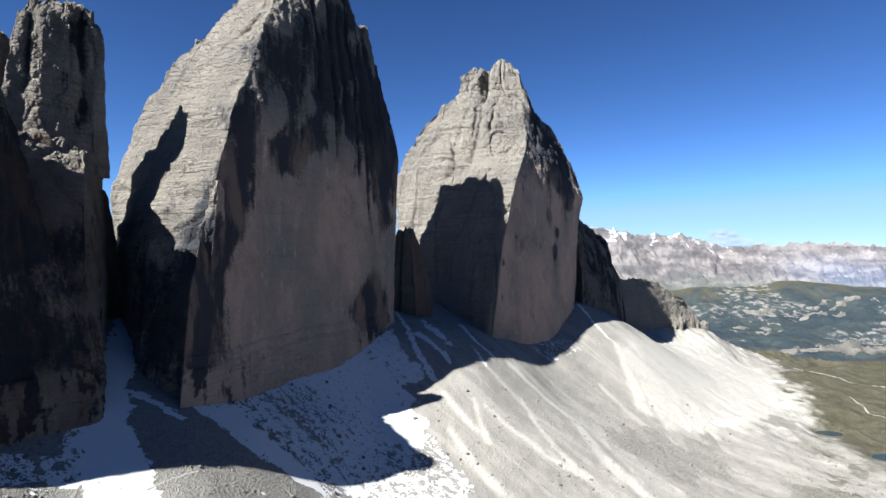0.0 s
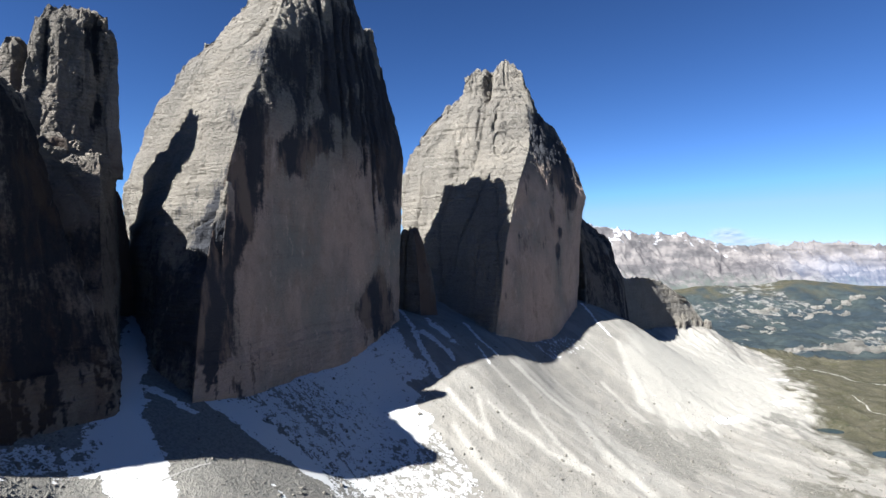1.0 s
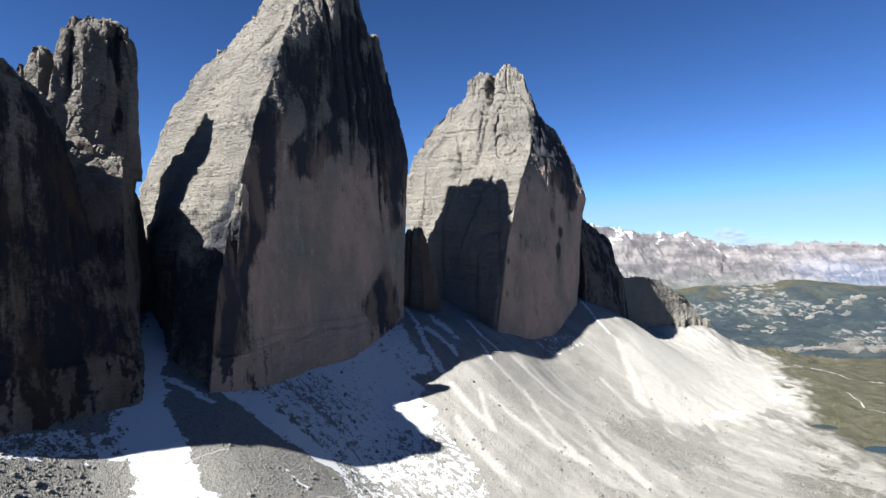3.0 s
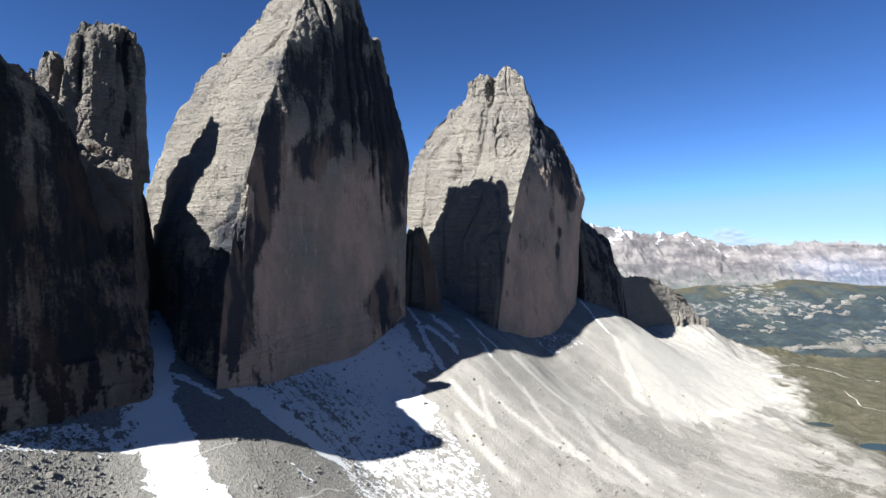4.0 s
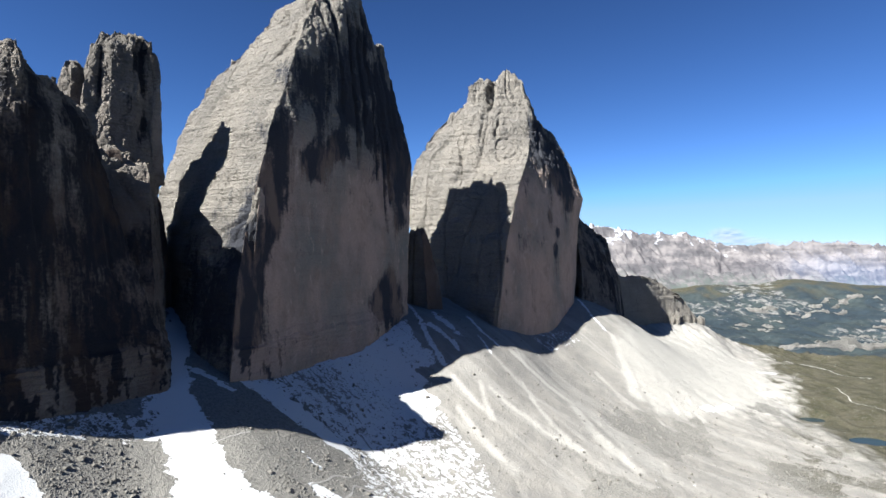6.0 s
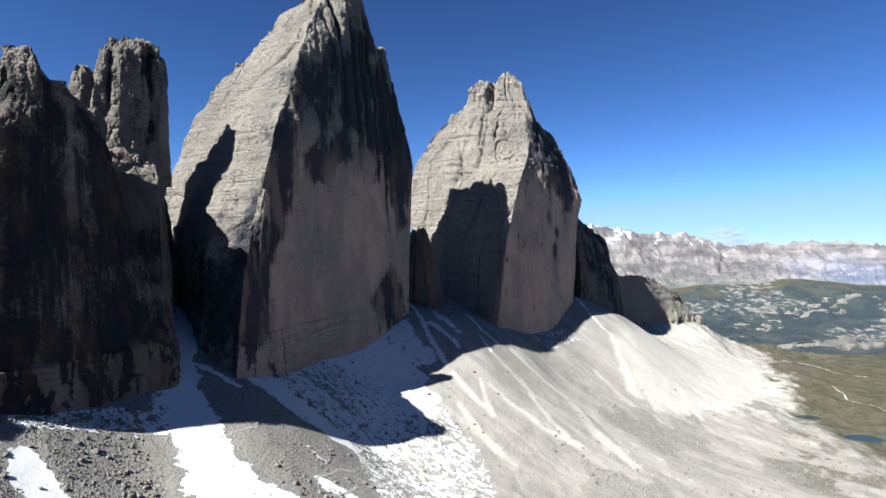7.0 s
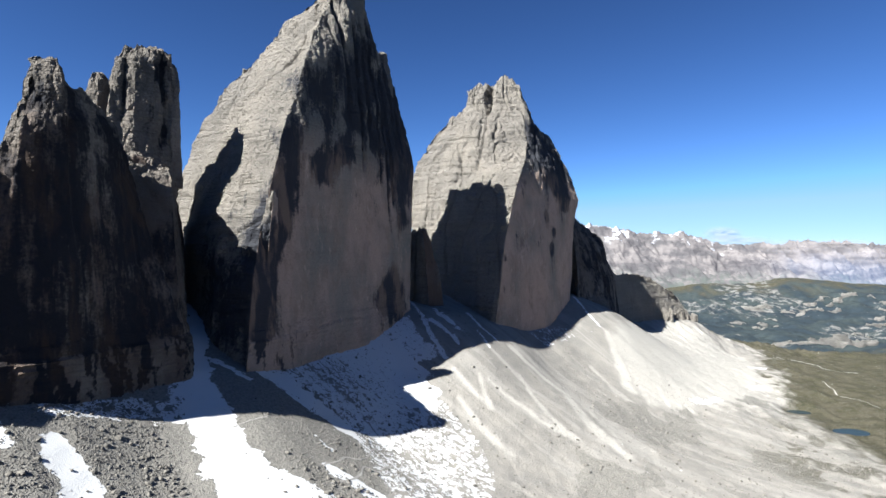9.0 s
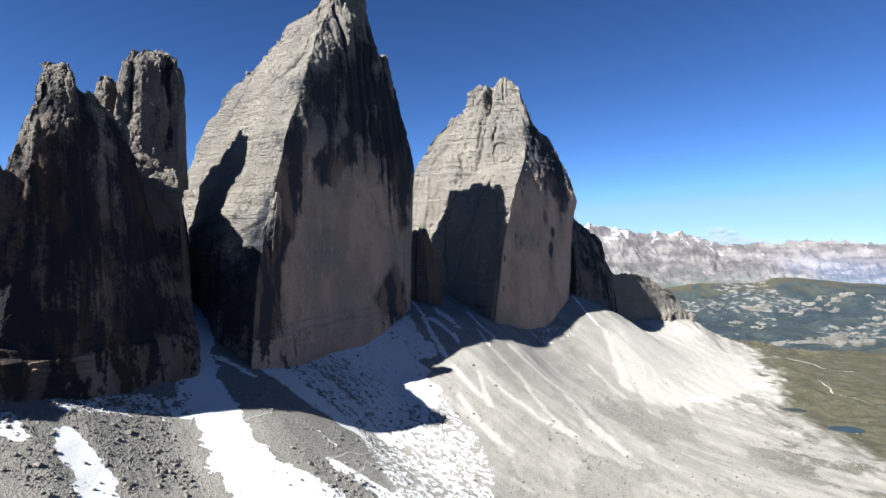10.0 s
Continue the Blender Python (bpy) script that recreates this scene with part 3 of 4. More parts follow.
def build_ground():
    xs = stretch(-2600, -430, 1180, 4600, 3.8, 1.03, 3500)
    ys = stretch(-900, 230, 1560, 4840, 3.8, 1.025, 4150)
    X, Y = np.meshgrid(xs, ys)
    x, y = X.ravel(), Y.ravel()
    z = height(x, y)
    p = np.stack([x, y, 0 * x], -1)
    n1, n2 = fbm(p / 70, 4, 70), fbm(p / 18, 4, 74)
    # meadow
    edge = 770 + np.maximum(0, y - 1100) * 0.45 + 40 * n1
    grass = smooth(-130, 130, x - edge + 25 * n2) * smooth(400, 900, y + 0.3 * x) * 0.9
    grass = np.maximum(grass, smooth(1620, 1800, y) * 0.9)
    tufts = smooth(400, 600, x) * smooth(1120, 960, y) * smooth(-0.1, 0.5, n1 + 0.5 * n2)
    grass = np.maximum(grass, 0.5 * tufts)
    wood = smooth(1900, 2150, y + 120 * n1) * smooth(4500, 4000, y + 200 * n1)
    karst = smooth(-0.5, 0.5, fbm(p / np.array((480, 280, 1)), 3, 83)) * smooth(1950, 2300, y)
    # grey rubble in the near corner and below the fans
    rubble = smooth(-20, -120, x) * smooth(640, 520, y) * 0.95
    rubble = np.maximum(rubble, 0.55 * smooth(-170, -20, x - edge) * smooth(1250, 1050, y))
    rubble = np.maximum(rubble, 0.75 * smooth(0.0, 0.5, n1) * smooth(130, 60, z) * smooth(900, 700, x))
    d, f = near_line(x, y, [(245, 965), (295, 923), (350, 895)])
    rubble = np.maximum(rubble, 0.42 * smooth(38, 12, d + 12 * n2))
    # snow
    n3 = fbm(p / 7, 3, 78)
    snow = np.zeros(len(x))
    for pts, w0, w1, k in (([(-380, 640), (-340, 560), (-304, 480)], 14, 15, 1.0),
                           ([(-334, 298), (-306, 279), (-272, 258)], 8, 15, 1.25),
                           ([(-372, 276), (-352, 268)], 8, 6, 1.0),
                           ([(-352, 322), (-327, 368), (-292, 412), (-290, 450)], 9, 20, 0.60),
                           ([(-292, 512), (-268, 508), (-250, 506)], 5, 3, 0.9),
                           ([(-245, 548), (-193, 588), (-130, 573), (-75, 578)], 16, 28, 0.64),
                           ([(-200, 665), (-120, 640), (-75, 610)], 24, 46, 0.60),
                           ([(-190, 705), (-117, 748), (-58, 690)], 40, 38, 0.82),
                           ([(-70, 585), (-95, 540), (-35, 460)], 26, 34, 0.50),
                           ([(-30, 665), (-3, 593), (8, 500)], 24, 36, 0.50),
                           ([(-85, 600), (-28, 668)], 9, 9, 0.62),
                           ([(-138, 428), (-101, 420), (-55, 412)], 5, 13, 1.05),
                           ([(-165, 476), (-139, 463)], 1.5, 2.5, 0.8),
                           ([(752, 1206), (795, 1225)], 9, 11, 0.74),
                           ([(850, 1390), (906, 1417)], 9, 10, 0.70),
                           ([(520, 1019), (565, 1043), (609, 1073)], 8, 10, 0.66)):
        d, f = near_line(x, y, pts)
        w = w0 + (w1 - w0) * f
        snow = np.maximum(snow, k * smooth(1.25, 0.8, (d + 0.35 * w * n2 + 1.0 * n3) / w))
    # the snow cone below the couloir
    cone = ((-322, 505), (-312, 473), (-300, 435), (-275, 402), (-250, 374), (-240, 351), (-216, 338), (-195, 305), (-160, 230), (-40, 250), (-112, 383), (-141, 386), (-175, 388), (-201, 396), (-230, 422),
            (-251, 449), (-268, 462), (-288, 484), (-296, 505))
    snow = np.maximum(snow, smooth(-5.5, 4, within(x, y, cone) + 3 * n2 + 4 * n3))
    # drifts on the shaded slope, some deep and some broken by rock
    for poly, k in (([(-201, 712), (-176, 755), (-147, 791), (-104, 828), (-82, 850), (-60, 812), (-24, 779), (-58, 752), (-60, 714), (-62, 663), (-81, 617), (-113, 600), (-150, 650), (-190, 690)], 0.72),
                    ([(-237, 598), (-211, 658), (-190, 690), (-113, 600), (-81, 617), (-40, 640), (-55, 590), (-102, 560), (-130, 540), (-219, 566)], 0.48),
                    ([(-256, 527), (-240, 556), (-219, 568), (-174, 554), (-130, 542), (-110, 530), (-139, 519), (-176, 517), (-225, 527)], 1.0),
                    ([(-38, 930), (-20, 905), (10, 868), (18, 850), (-10, 858), (-30, 890)], 0.85),
                    ([(160, 1020), (182, 1048), (250, 1100), (295, 1112), (296, 1095), (255, 1060), (205, 1000)], 0.36),
                    ([(-70, 600), (-20, 690), (30, 640), (60, 560), (20, 480), (-60, 470), (-100, 540)], 0.46)):
        snow = np.maximum(snow, k * smooth(-5, 4, within(x, y, poly) + 4 * n2 + 2 * n3))
    for pts, w0, w1, k in (([(-85, 941), (-60, 870), (-40, 815), (-14, 778)], 4, 6, 0.8), ([(-40, 856), (0, 826), (12, 812)], 6, 3, 0.8),
                           ([(33, 960), (55, 905), (84, 886)], 4, 4, 0.85), ([(48, 880), (68, 845)], 3, 4, 0.7),
                           ([(319, 1250), (335, 1190), (358, 1150)], 4, 2.5, 0.75)):
        d, f = near_line(x, y, pts)
        w = w0 + (w1 - w0) * f
        snow = np.maximum(snow, k * smooth(1.25, 0.7, (d + 0.4 * w * n2 + 0.6 * n3) / w))
    # fresh pale scree in the runnels
    fresh = np.zeros(len(x))
    for pts, w0, w1, k in (([(371, 1141), (378, 1058), (372, 985)], 10, 14, 1.0),
                           ([(390, 1120), (430, 1050), (480, 1010)], 24, 40, 0.85),
                           ([(440, 1170), (531, 1101), (579, 1064)], 40, 50, 0.85),
                           ([(560, 1300), (640, 1190), (690, 1130)], 70, 80, 0.85),
                           ([(700, 1530), (760, 1350), (800, 1250)], 80, 90, 0.85),
                           ([(115, 892), (171, 859), (209, 839)], 7, 8, 0.95),
                           ([(209, 839), (225, 765), (271, 693)], 8, 14, 0.95),
                           ([(130, 905), (215, 868), (270, 800), (300, 740)], 10, 30, 0.6),
                           ([(60, 850), (110, 815), (140, 790)], 4, 5, 0.7),
                           ([(3, 756), (44, 714)], 3, 4, 1.0),
                           ([(45, 765), (50, 735), (60, 700)], 3, 5, 0.9),
                           ([(60, 762), (90, 742), (125, 725)], 3, 5, 1.0),
                           ([(120, 817), (143, 760), (172, 712)], 2.5, 7, 1.0),
                           ([(112, 735), (140, 714), (190, 700)], 4, 7, 1.0),
                           ([(10, 700), (40, 660), (80, 620)], 4, 8, 0.8),
                           ([(300, 1010), (340, 950), (390, 910)], 6, 9, 0.7)):
        d, f = near_line(x, y, pts)
        w = w0 + (w1 - w0) * f
        fresh = np.maximum(fresh, k * smooth(1.5, 0.5, (d + 0.35 * w * n2 + 0.8 * n3) / w))
    inside = smooth(-10, 14, within(x, y, FAN) + 8 * n2)
    fresh = np.maximum(fresh, 0.9 * inside)
    grass, rubble = grass * (1 - inside), rubble * (1 - inside)
    me = mesh_from("ground", np.stack([x, y, z], -1), grid_faces(len(ys), len(xs)), GROUND,
                   {"grass": grass, "wood": wood, "karst": karst, "rubble": rubble, "snow": snow, "fresh": fresh})
    tagged(new("ground", me), "pale scree slopes running down to olive meadow and far plateau", "ground", kind="structure")


build_ground()


def path_material():
    s = Shade("trodden_path", 0.95, 0.1)
    return s.finish(s.mix(s.noise(s.mapped((0.4, 0.4, 0.4))), (0.191, 0.188, 0.179), (0.249, 0.246, 0.236)))


PATH = path_material()


def footpath(pts, width, label, seed):
    """A narrow trodden path that follows the ground."""
    line = []
    for (ax, ay), (bx, by) in zip(pts, pts[1:]):
        n = max(2, int(math.hypot(bx - ax, by - ay) / 2.0))
        line += [(ax + (bx - ax) * k / n, ay + (by - ay) * k / n) for k in range(n)]
    q = np.array(line + [pts[-1]])
    p = np.stack([q[:, 0] / 26, q[:, 1] / 26, 0 * q[:, 0]], -1)
    q = q + 4 * np.stack([fbm(p, 3, seed), fbm(p + 40, 3, seed + 5)], -1)
    d = np.gradient(q, axis=0)
    d /= np.linalg.norm(d, axis=1, keepdims=True) + 1e-9
    side = np.stack([-d[:, 1], d[:, 0]], -1) * (width * (0.5 + 0.2 * fbm(p * 4, 2, seed + 9)))[:, None]
    cols = [q + side * f for f in (-1, 0, 1)]
    xy = np.stack(cols, 1).reshape(-1, 2)
    z = height(xy[:, 0], xy[:, 1]) + 0.3
    me = mesh_from("footpath", np.column_stack([xy, z]), grid_faces(len(q), 3), PATH)
    tagged(new("footpath", me), label, "path", kind="structure")


footpath([(-235, 418), (-223, 436), (-208, 458)], 1.6, "faint trodden path across the grey moraine", 1)
footpath([(-130, 399), (-111, 421), (-102, 462), (-89, 467), (-73, 502)], 2.2, "pale zigzag path on the moraine ridge", 2)
footpath([(-142, 424), (-124, 458), (-111, 478), (-100, 530)], 2.0, "pale zigzag path on the moraine ridge", 3)
footpath([(-107, 519), (-73, 499), (-44, 487)], 1.8, "pale zigzag path on the moraine ridge", 6)
footpath([(930, 1720), (1010, 1580), (1107, 1464), (1160, 1395)], 6.0, "broad pale track over the olive meadow", 4)
footpath([(1000, 1300), (969, 1200), (1010, 1130), (1110, 1040), (1220, 990)], 2.6, "winding pale path past the tarns", 5)

# ================= the middle peak =================
peak = thing("rock_peak", "huge grey dolomite peak with a sheer ochre north wall above scree", "mountain", "three rock peaks", (-250, 700, 230))
A1 = [(-258, 510, 195), (-258, 528, 272), (-256, 538, 343), (-255, 557, 400), (-251, 574, 441), (-247, 584, 480), (-240, 599, 540), (-233, 630, 598), (-224, 658, 656), (-219, 692, 720), (-207, 746, 800), (-202, 758, 850)]
A2 = [(-190, 670, 190), (-186, 692, 400), (-178, 705, 560), (-176, 735, 700), (-176, 760, 780), (-182, 785, 853)]
A3 = [(-112, 806, 200), (-116, 810, 400), (-124, 814, 560), (-138, 820, 690), (-146, 824, 760), (-158, 826, 820), (-166, 824, 855)]
A4 = [(-84, 880, 220), (-80, 890, 453), (-76, 902, 545), (-84, 906, 580), (-98, 911, 640), (-112, 920, 705), (-138, 905, 745), (-160, 868, 785)]
A5 = [(-150, 1000, 220), (-150, 1000, 500), (-170, 960, 720), (-178, 870, 810), (-180, 850, 850)]
A6 = [(-430, 960, 220), (-400, 930, 500), (-330, 860, 700), (-235, 840, 815), (-208, 828, 850)]
A7 = [(-466, 738, 230), (-459, 738, 470), (-444, 741, 515), (-431, 747, 552), (-413, 753, 603), (-380, 762, 668), (-352, 772, 702), (-318, 782, 740), (-300, 790, 772), (-270, 796, 800), (-242, 800, 830), (-226, 797, 849)]
A8 = [(-368, 605, 230), (-366, 612, 380), (-364, 655, 505), (-356, 690, 587), (-340, 718, 650), (-275, 755, 750), (-232, 776, 820), (-219, 780, 850)]
A9 = [(-312, 535, 200), (-314, 566, 394), (-322, 598, 445), (-329, 624, 490), (-330, 648, 545), (-328, 664, 580), (-312, 690, 630), (-280, 716, 690), (-228, 758, 806), (-212, 766, 850)]
# dark blotches of the wall; the last entries paint its self-shaded right flank
GREY_WALL = [(-214, 665, 635, 34, 1.15), (-226, 623, 525, 27, 1.15), (-238, 598, 447, 30, 1.2), (-244, 584, 420, 22, 1.1), (-222, 640, 580, 22, 0.8), (-200, 667, 502, 21, 1.15), (-172, 718, 546, 19, 1.0),
             (-207, 654, 558, 15, -0.6), (-158, 754, 617, 22, 0.8), (-173, 739, 596, 18, 0.8), (-138, 794, 591, 26, 0.9), (-168, 765, 690, 40, 0.8), (-150, 815, 700, 45, 1.0),
             (-114, 905, 690, 38, 1.1), (-101, 880, 601, 40, 1.2), (-90, 874, 519, 36, 1.2), (-118, 858, 636, 28, 1.0), (-108, 854, 546, 22, 0.9), (-96, 860, 440, 26, 0.9)]
# foot blotches; those left of the corner paint the towers' cast shade
GREY_FOOT = [(-114, 810, 300, 30, 1.15), (-99, 834, 280, 32, 1.25), (-128, 788, 298, 16, 0.6), (-108, 824, 332, 20, 0.9),
             (-285, 535, 340, 46, 0.5), (-285, 530, 250, 42, 0.4), (-330, 580, 330, 60, 0.6), (-262, 540, 395, 24, 0.9), (-247, 552, 300, 24, 1.1), (-243, 558, 350, 26, 1.15), (-241, 568, 400, 27, 1.1), (-250, 544, 265, 16, 0.7)]
CHIMNEYS = [(-194, 748, 600, 900, 4, 7), (-180, 776, 520, 900, 3.5, 10), (-165, 796, 570, 900, 4, 9), (-150, 818, 500, 800, 3.5, 9), (-136, 850, 470, 760, 4, 8), (-120, 872, 560, 740, 4, 6), (-142, 836, 420, 700, 3, 6)]
child("main_wall", loft("main_wall", [A1, A2, A3, A4, A5, A6, A7, A8, A9], ROCK, step=2.6, seed=1, cap=8, spike=7, rough=0.5, flute=0.6, beds=1.3, foot=270, sheer=530, grey_top=0.27, stain_shade_spots=GREY_WALL + GREY_FOOT, grooves=CHIMNEYS), peak)
child("spur", spire("spur", (-262, 582, 330), 464, 20, 8, ROCK, 33, step=2.0, spike=4, cap=3, flute=0.8, rough=0.4, lean=(22, -17), stain_shade_spots=GREY_FOOT), peak, "jagged rock spur on the corner of the wall")
child("summit_pinnacle", spire("summit_pinnacle", (-138, 908, 660), 774, 26, 14, ROCK, 31, step=2.2, spike=5, cap=3), peak, "small rock nub beside the summit")
child("summit_block", spire("summit_block", (-186, 806, 800), 862, 24, 12, ROCK, 32, step=2.2, spike=7, cap=4, snow_top=1.2), peak, "jagged snow-dusted summit block")

for k, (cx, cy, z1, r) in enumerate(((-416, 754, 612, 19), (-384, 764, 674, 18), (-352, 774, 708, 17), (-318, 786, 748, 18), (-299, 793, 782, 15), (-268, 800, 812, 16), (-236, 812, 844, 15))):
    child("crest_pinnacle", spire("crest_pinnacle", (cx, cy, z1 - 70), z1 - 14, r + 4, 9, ROCK, 90 + k, step=2.4, spike=6, cap=3, flute=1.1), peak)

# ================= the right-hand peak behind =================
peak2 = thing("rock_peak", "pointed pale dolomite peak with shaded lower walls", "mountain", "three rock peaks", (120, 1150, 220))
B1 = [(86, 958, 170), (91, 966, 240), (112, 992, 400), (139, 1026, 515), (168, 1085, 590), (180, 1125, 645), (176, 1165, 733), (166, 1186, 790), (146, 1202, 814)]
B2 = [(210, 1067, 190), (214, 1077, 300), (217, 1096, 430), (220, 1125, 560), (214, 1165, 650), (190, 1192, 740), (170, 1206, 800), (150, 1212, 820)]
B3 = [(300, 1210, 200), (306, 1228, 300), (316, 1246, 445), (330, 1252, 512), (309, 1262, 580), (259, 1268, 680), (215, 1250, 698), (192, 1238, 735), (172, 1235, 792), (152, 1230, 816)]
B4 = [(300, 1400, 200), (280, 1380, 500), (200, 1310, 690), (150, 1280, 738), (134, 1246, 814)]
B5 = [(-60, 1420, 200), (-40, 1380, 500), (0, 1290, 690), (40, 1270, 735), (68, 1236, 796)]
B6 = [(-100, 1160, 230), (-96, 1152, 455), (-99, 1182, 541), (-87, 1192, 599), (-58, 1197, 650), (-14, 1198, 700), (22, 1204, 732), (32, 1206, 745), (38, 1207, 780), (58, 1212, 796)]
B7 = [(-30, 1050, 220), (-28, 1080, 400), (-20, 1110, 520), (0, 1135, 610), (30, 1170, 700), (42, 1182, 733), (48, 1190, 782), (70, 1202, 798)]
B8 = [(56, 985, 210), (60, 1015, 400), (66, 1050, 500), (80, 1100, 590), (98, 1140, 680), (108, 1162, 733), (110, 1178, 796), (114, 1196, 812)]
# colour also paints the shaded upper north face and a cave's dark
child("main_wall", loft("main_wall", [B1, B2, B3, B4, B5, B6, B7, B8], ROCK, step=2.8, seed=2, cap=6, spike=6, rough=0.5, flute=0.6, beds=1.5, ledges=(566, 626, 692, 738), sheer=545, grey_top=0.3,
                        stain_shade_spots=[(236, 1120, 386, 13, 1.7), (246, 1140, 424, 11, 1.1), (221, 1109, 463, 14, 1.3), (268, 1183, 534, 42, 1.2), (234, 1147, 569, 42, 1.1), (261, 1215, 606, 50, 1.2), (209, 1149, 621, 32, 1.0), (284, 1194, 500, 20, 0.9), (199, 1092, 500, 10, 0.6), (108, 985, 300, 10, 0.6), (112, 990, 360, 9, 0.7)], grooves=[(99, 1185, 722, 900, 5, 26), (99, 1205, 730, 900, 5, 24), (116, 1160, 590, 700, 3.5, 8), (76, 1160, 590, 700, 3.5, 7), (70, 1120, 560, 720, 6, 9), (30, 1130, 520, 640, 7, 8)], run=(-0.91, 0.41)), peak2)
child("summit_block", spire("summit_block", (134, 1216, 760), 825, 26, 13, ROCK, 41, step=2.6, spike=4, cap=4, snow_top=0.7), peak2)
child("summit_block", spire("summit_block", (70, 1212, 720), 803, 25, 15, ROCK, 42, step=2.6, spike=3, cap=3), peak2)
child("shoulder", spire("shoulder", (6, 1203, 650), 716, 26, 11, ROCK, 43, step=2.6, spike=6, cap=2), peak2)

# ================= the near towers =================
tower = thing("rock_tower", "tall blunt grey rock tower with deep vertical cracks", "rock tower", "near rock towers", (-390, 560, 240))
C1 = [(-294, 455, 200), (-302, 468, 256), (-332, 520, 330), (-366, 568, 410), (-376, 584, 458), (-382, 592, 507), (-380, 588, 580), (-376, 583, 632), (-383, 584, 653)]
C2 = [(-400, 632, 250), (-402, 628, 450), (-404, 614, 570), (-405, 604, 644), (-408, 602, 660)]
C3 = [(-500, 640, 250), (-480, 640, 500), (-466, 618, 600), (-452, 606, 644), (-442, 602, 658)]
C4 = [(-500, 540, 230), (-476, 556, 500), (-458, 560, 600), (-450, 562, 638), (-441, 572, 654)]
C5 = [(-400, 440, 220), (-416, 486, 400), (-430, 505, 500), (-434, 528, 560), (-432, 536, 634), (-430, 552, 651)]
C6 = [(-345, 425, 210), (-360, 454, 350), (-390, 491, 490), (-398, 508, 498), (-406, 532, 505), (-410, 540, 545), (-411, 546, 636), (-414, 560, 653)]
C7 = [(-312, 455, 205), (-322, 478, 330), (-338, 504, 440), (-352, 522, 480), (-364, 538, 489), (-384, 560, 498), (-391, 563, 530), (-393, 564, 636), (-398, 572, 653)]
# the tower's shaded lower side is darkened by colour
child("main_wall", loft("main_wall", [C1, C2, C3, C4, C5, C6, C7], ROCK_DARK, step=2.0, seed=3, cap=5, spike=4, flute=0.65, rough=0.3, beds=0.5, joint=11.0, ochre=0.8, shade_dark=0.55, shade_to=530, sheer=440, foot=285, run=(1.0, 0.1),
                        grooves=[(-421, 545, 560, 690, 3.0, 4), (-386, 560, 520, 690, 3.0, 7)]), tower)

child("column", spire("column", (-384, 588, 470), 636, 12, 8, ROCK_DARK, 71, step=1.8, spike=3, cap=3, flute=0.4, rough=0.3, beds=0.4), tower)
child("shoulder", spire("shoulder", (-420, 648, 220), 458, 34, 17, ROCK_DARK, 73, step=3.0, spike=5, cap=4), tower, "dark shaded rock shoulder in the gap")
child("ledge", spire("ledge", (-394, 516, 470), 503, 17, 13, ROCK_DARK, 72, step=1.8, spike=2, cap=2, flute=0.4, rough=0.3, beds=0.5, snow_top=0.3), tower, "broken pale rock ledge")

small = thing("rock_tower", "small rounded rock tower in the gap between larger towers", "rock tower", "near rock towers", (-458, 548, 400))
child("main_wall", spire("main_wall", (-460, 548, 380), 612, 50, 20, ROCK_DARK, 51, step=2.6, spike=3, cap=5, rough=0.6), small)
child("pinnacle", spire("pinnacle", (-484, 548, 450), 594, 26, 10, ROCK_DARK, 52, step=2.6, spike=4, cap=4), small)

front = thing("rock_tower", "dark-walled rock tower with a blunt sunlit top above banded foot", "rock tower", "near rock towers", (-385, 360, 240))
D1 = [(-388, 275, 210), (-394, 300, 300), (-390, 328, 440), (-389, 338, 508), (-395, 341, 518), (-397, 345, 545), (-393, 349, 563)]
D2 = [(-350, 340, 210), (-356, 348, 300), (-362, 360, 440), (-363, 360, 512), (-369, 357, 526), (-367, 355, 550), (-371, 357, 564)]
D3 = [(-328, 412, 200), (-338, 418, 300), (-354, 424, 420), (-371, 427, 515), (-383, 426, 540), (-388, 390, 550)]
D4 = [(-296, 462, 200), (-310, 465, 300), (-345, 467, 400), (-375, 468, 498), (-386, 467, 521), (-397, 458, 540), (-393, 396, 550)]
D5 = [(-460, 480, 210), (-450, 478, 400), (-432, 468, 520), (-424, 456, 557), (-404, 394, 556)]
D6 = [(-560, 380, 250), (-480, 370, 400), (-420, 368, 490), (-406, 370, 530), (-396, 368, 566)]
D7 = [(-560, 250, 230), (-470, 310, 360), (-415, 335, 480), (-405, 352, 530), (-400, 358, 565)]
D8 = [(-460, 210, 210), (-444, 282, 345), (-408, 326, 465), (-399, 344, 530), (-396, 351, 566)]
# shade of the right-hand wall is put into its colour
child("main_wall", loft("main_wall", [D1, D2, D3, D4, D5, D6, D7, D8], ROCK_DARK, step=2.0, seed=4, shade_dark=0.85, shade_to=600, rough=0.45, cap=9, spike=2, flute=0.75, beds=0.8, joint=10.0, ochre=1.0, sheer=480, foot=290), front)

# the first crag stays hidden, added to shade the tower behind it
for k, (cx, cy, z0, z1, r0, r1) in enumerate(((-450, 460, 430, 566, 30, 14), (-404, 343, 400, 490, 20, 6), (-418, 328, 370, 462, 24, 9))):
    child("crag", spire("crag", (cx, cy, z0), z1, r0, r1, ROCK_DARK, 80 + k, step=1.8, spike=2.5, cap=3, flute=1.2, rough=0.55, beds=0.7), front)

# out-of-view stand-ins for rock whose shade falls on the tower's lower left
child("pinnacle", spire("pinnacle", (-478, 268, 200), 540, 30, 15, ROCK_DARK, 88, step=4.5, spike=5, cap=5), front)
child("buttress", spire("buttress", (-490, 204, 175), 400, 48, 25, ROCK_DARK, 87, step=4.5, spike=6, cap=5), front)

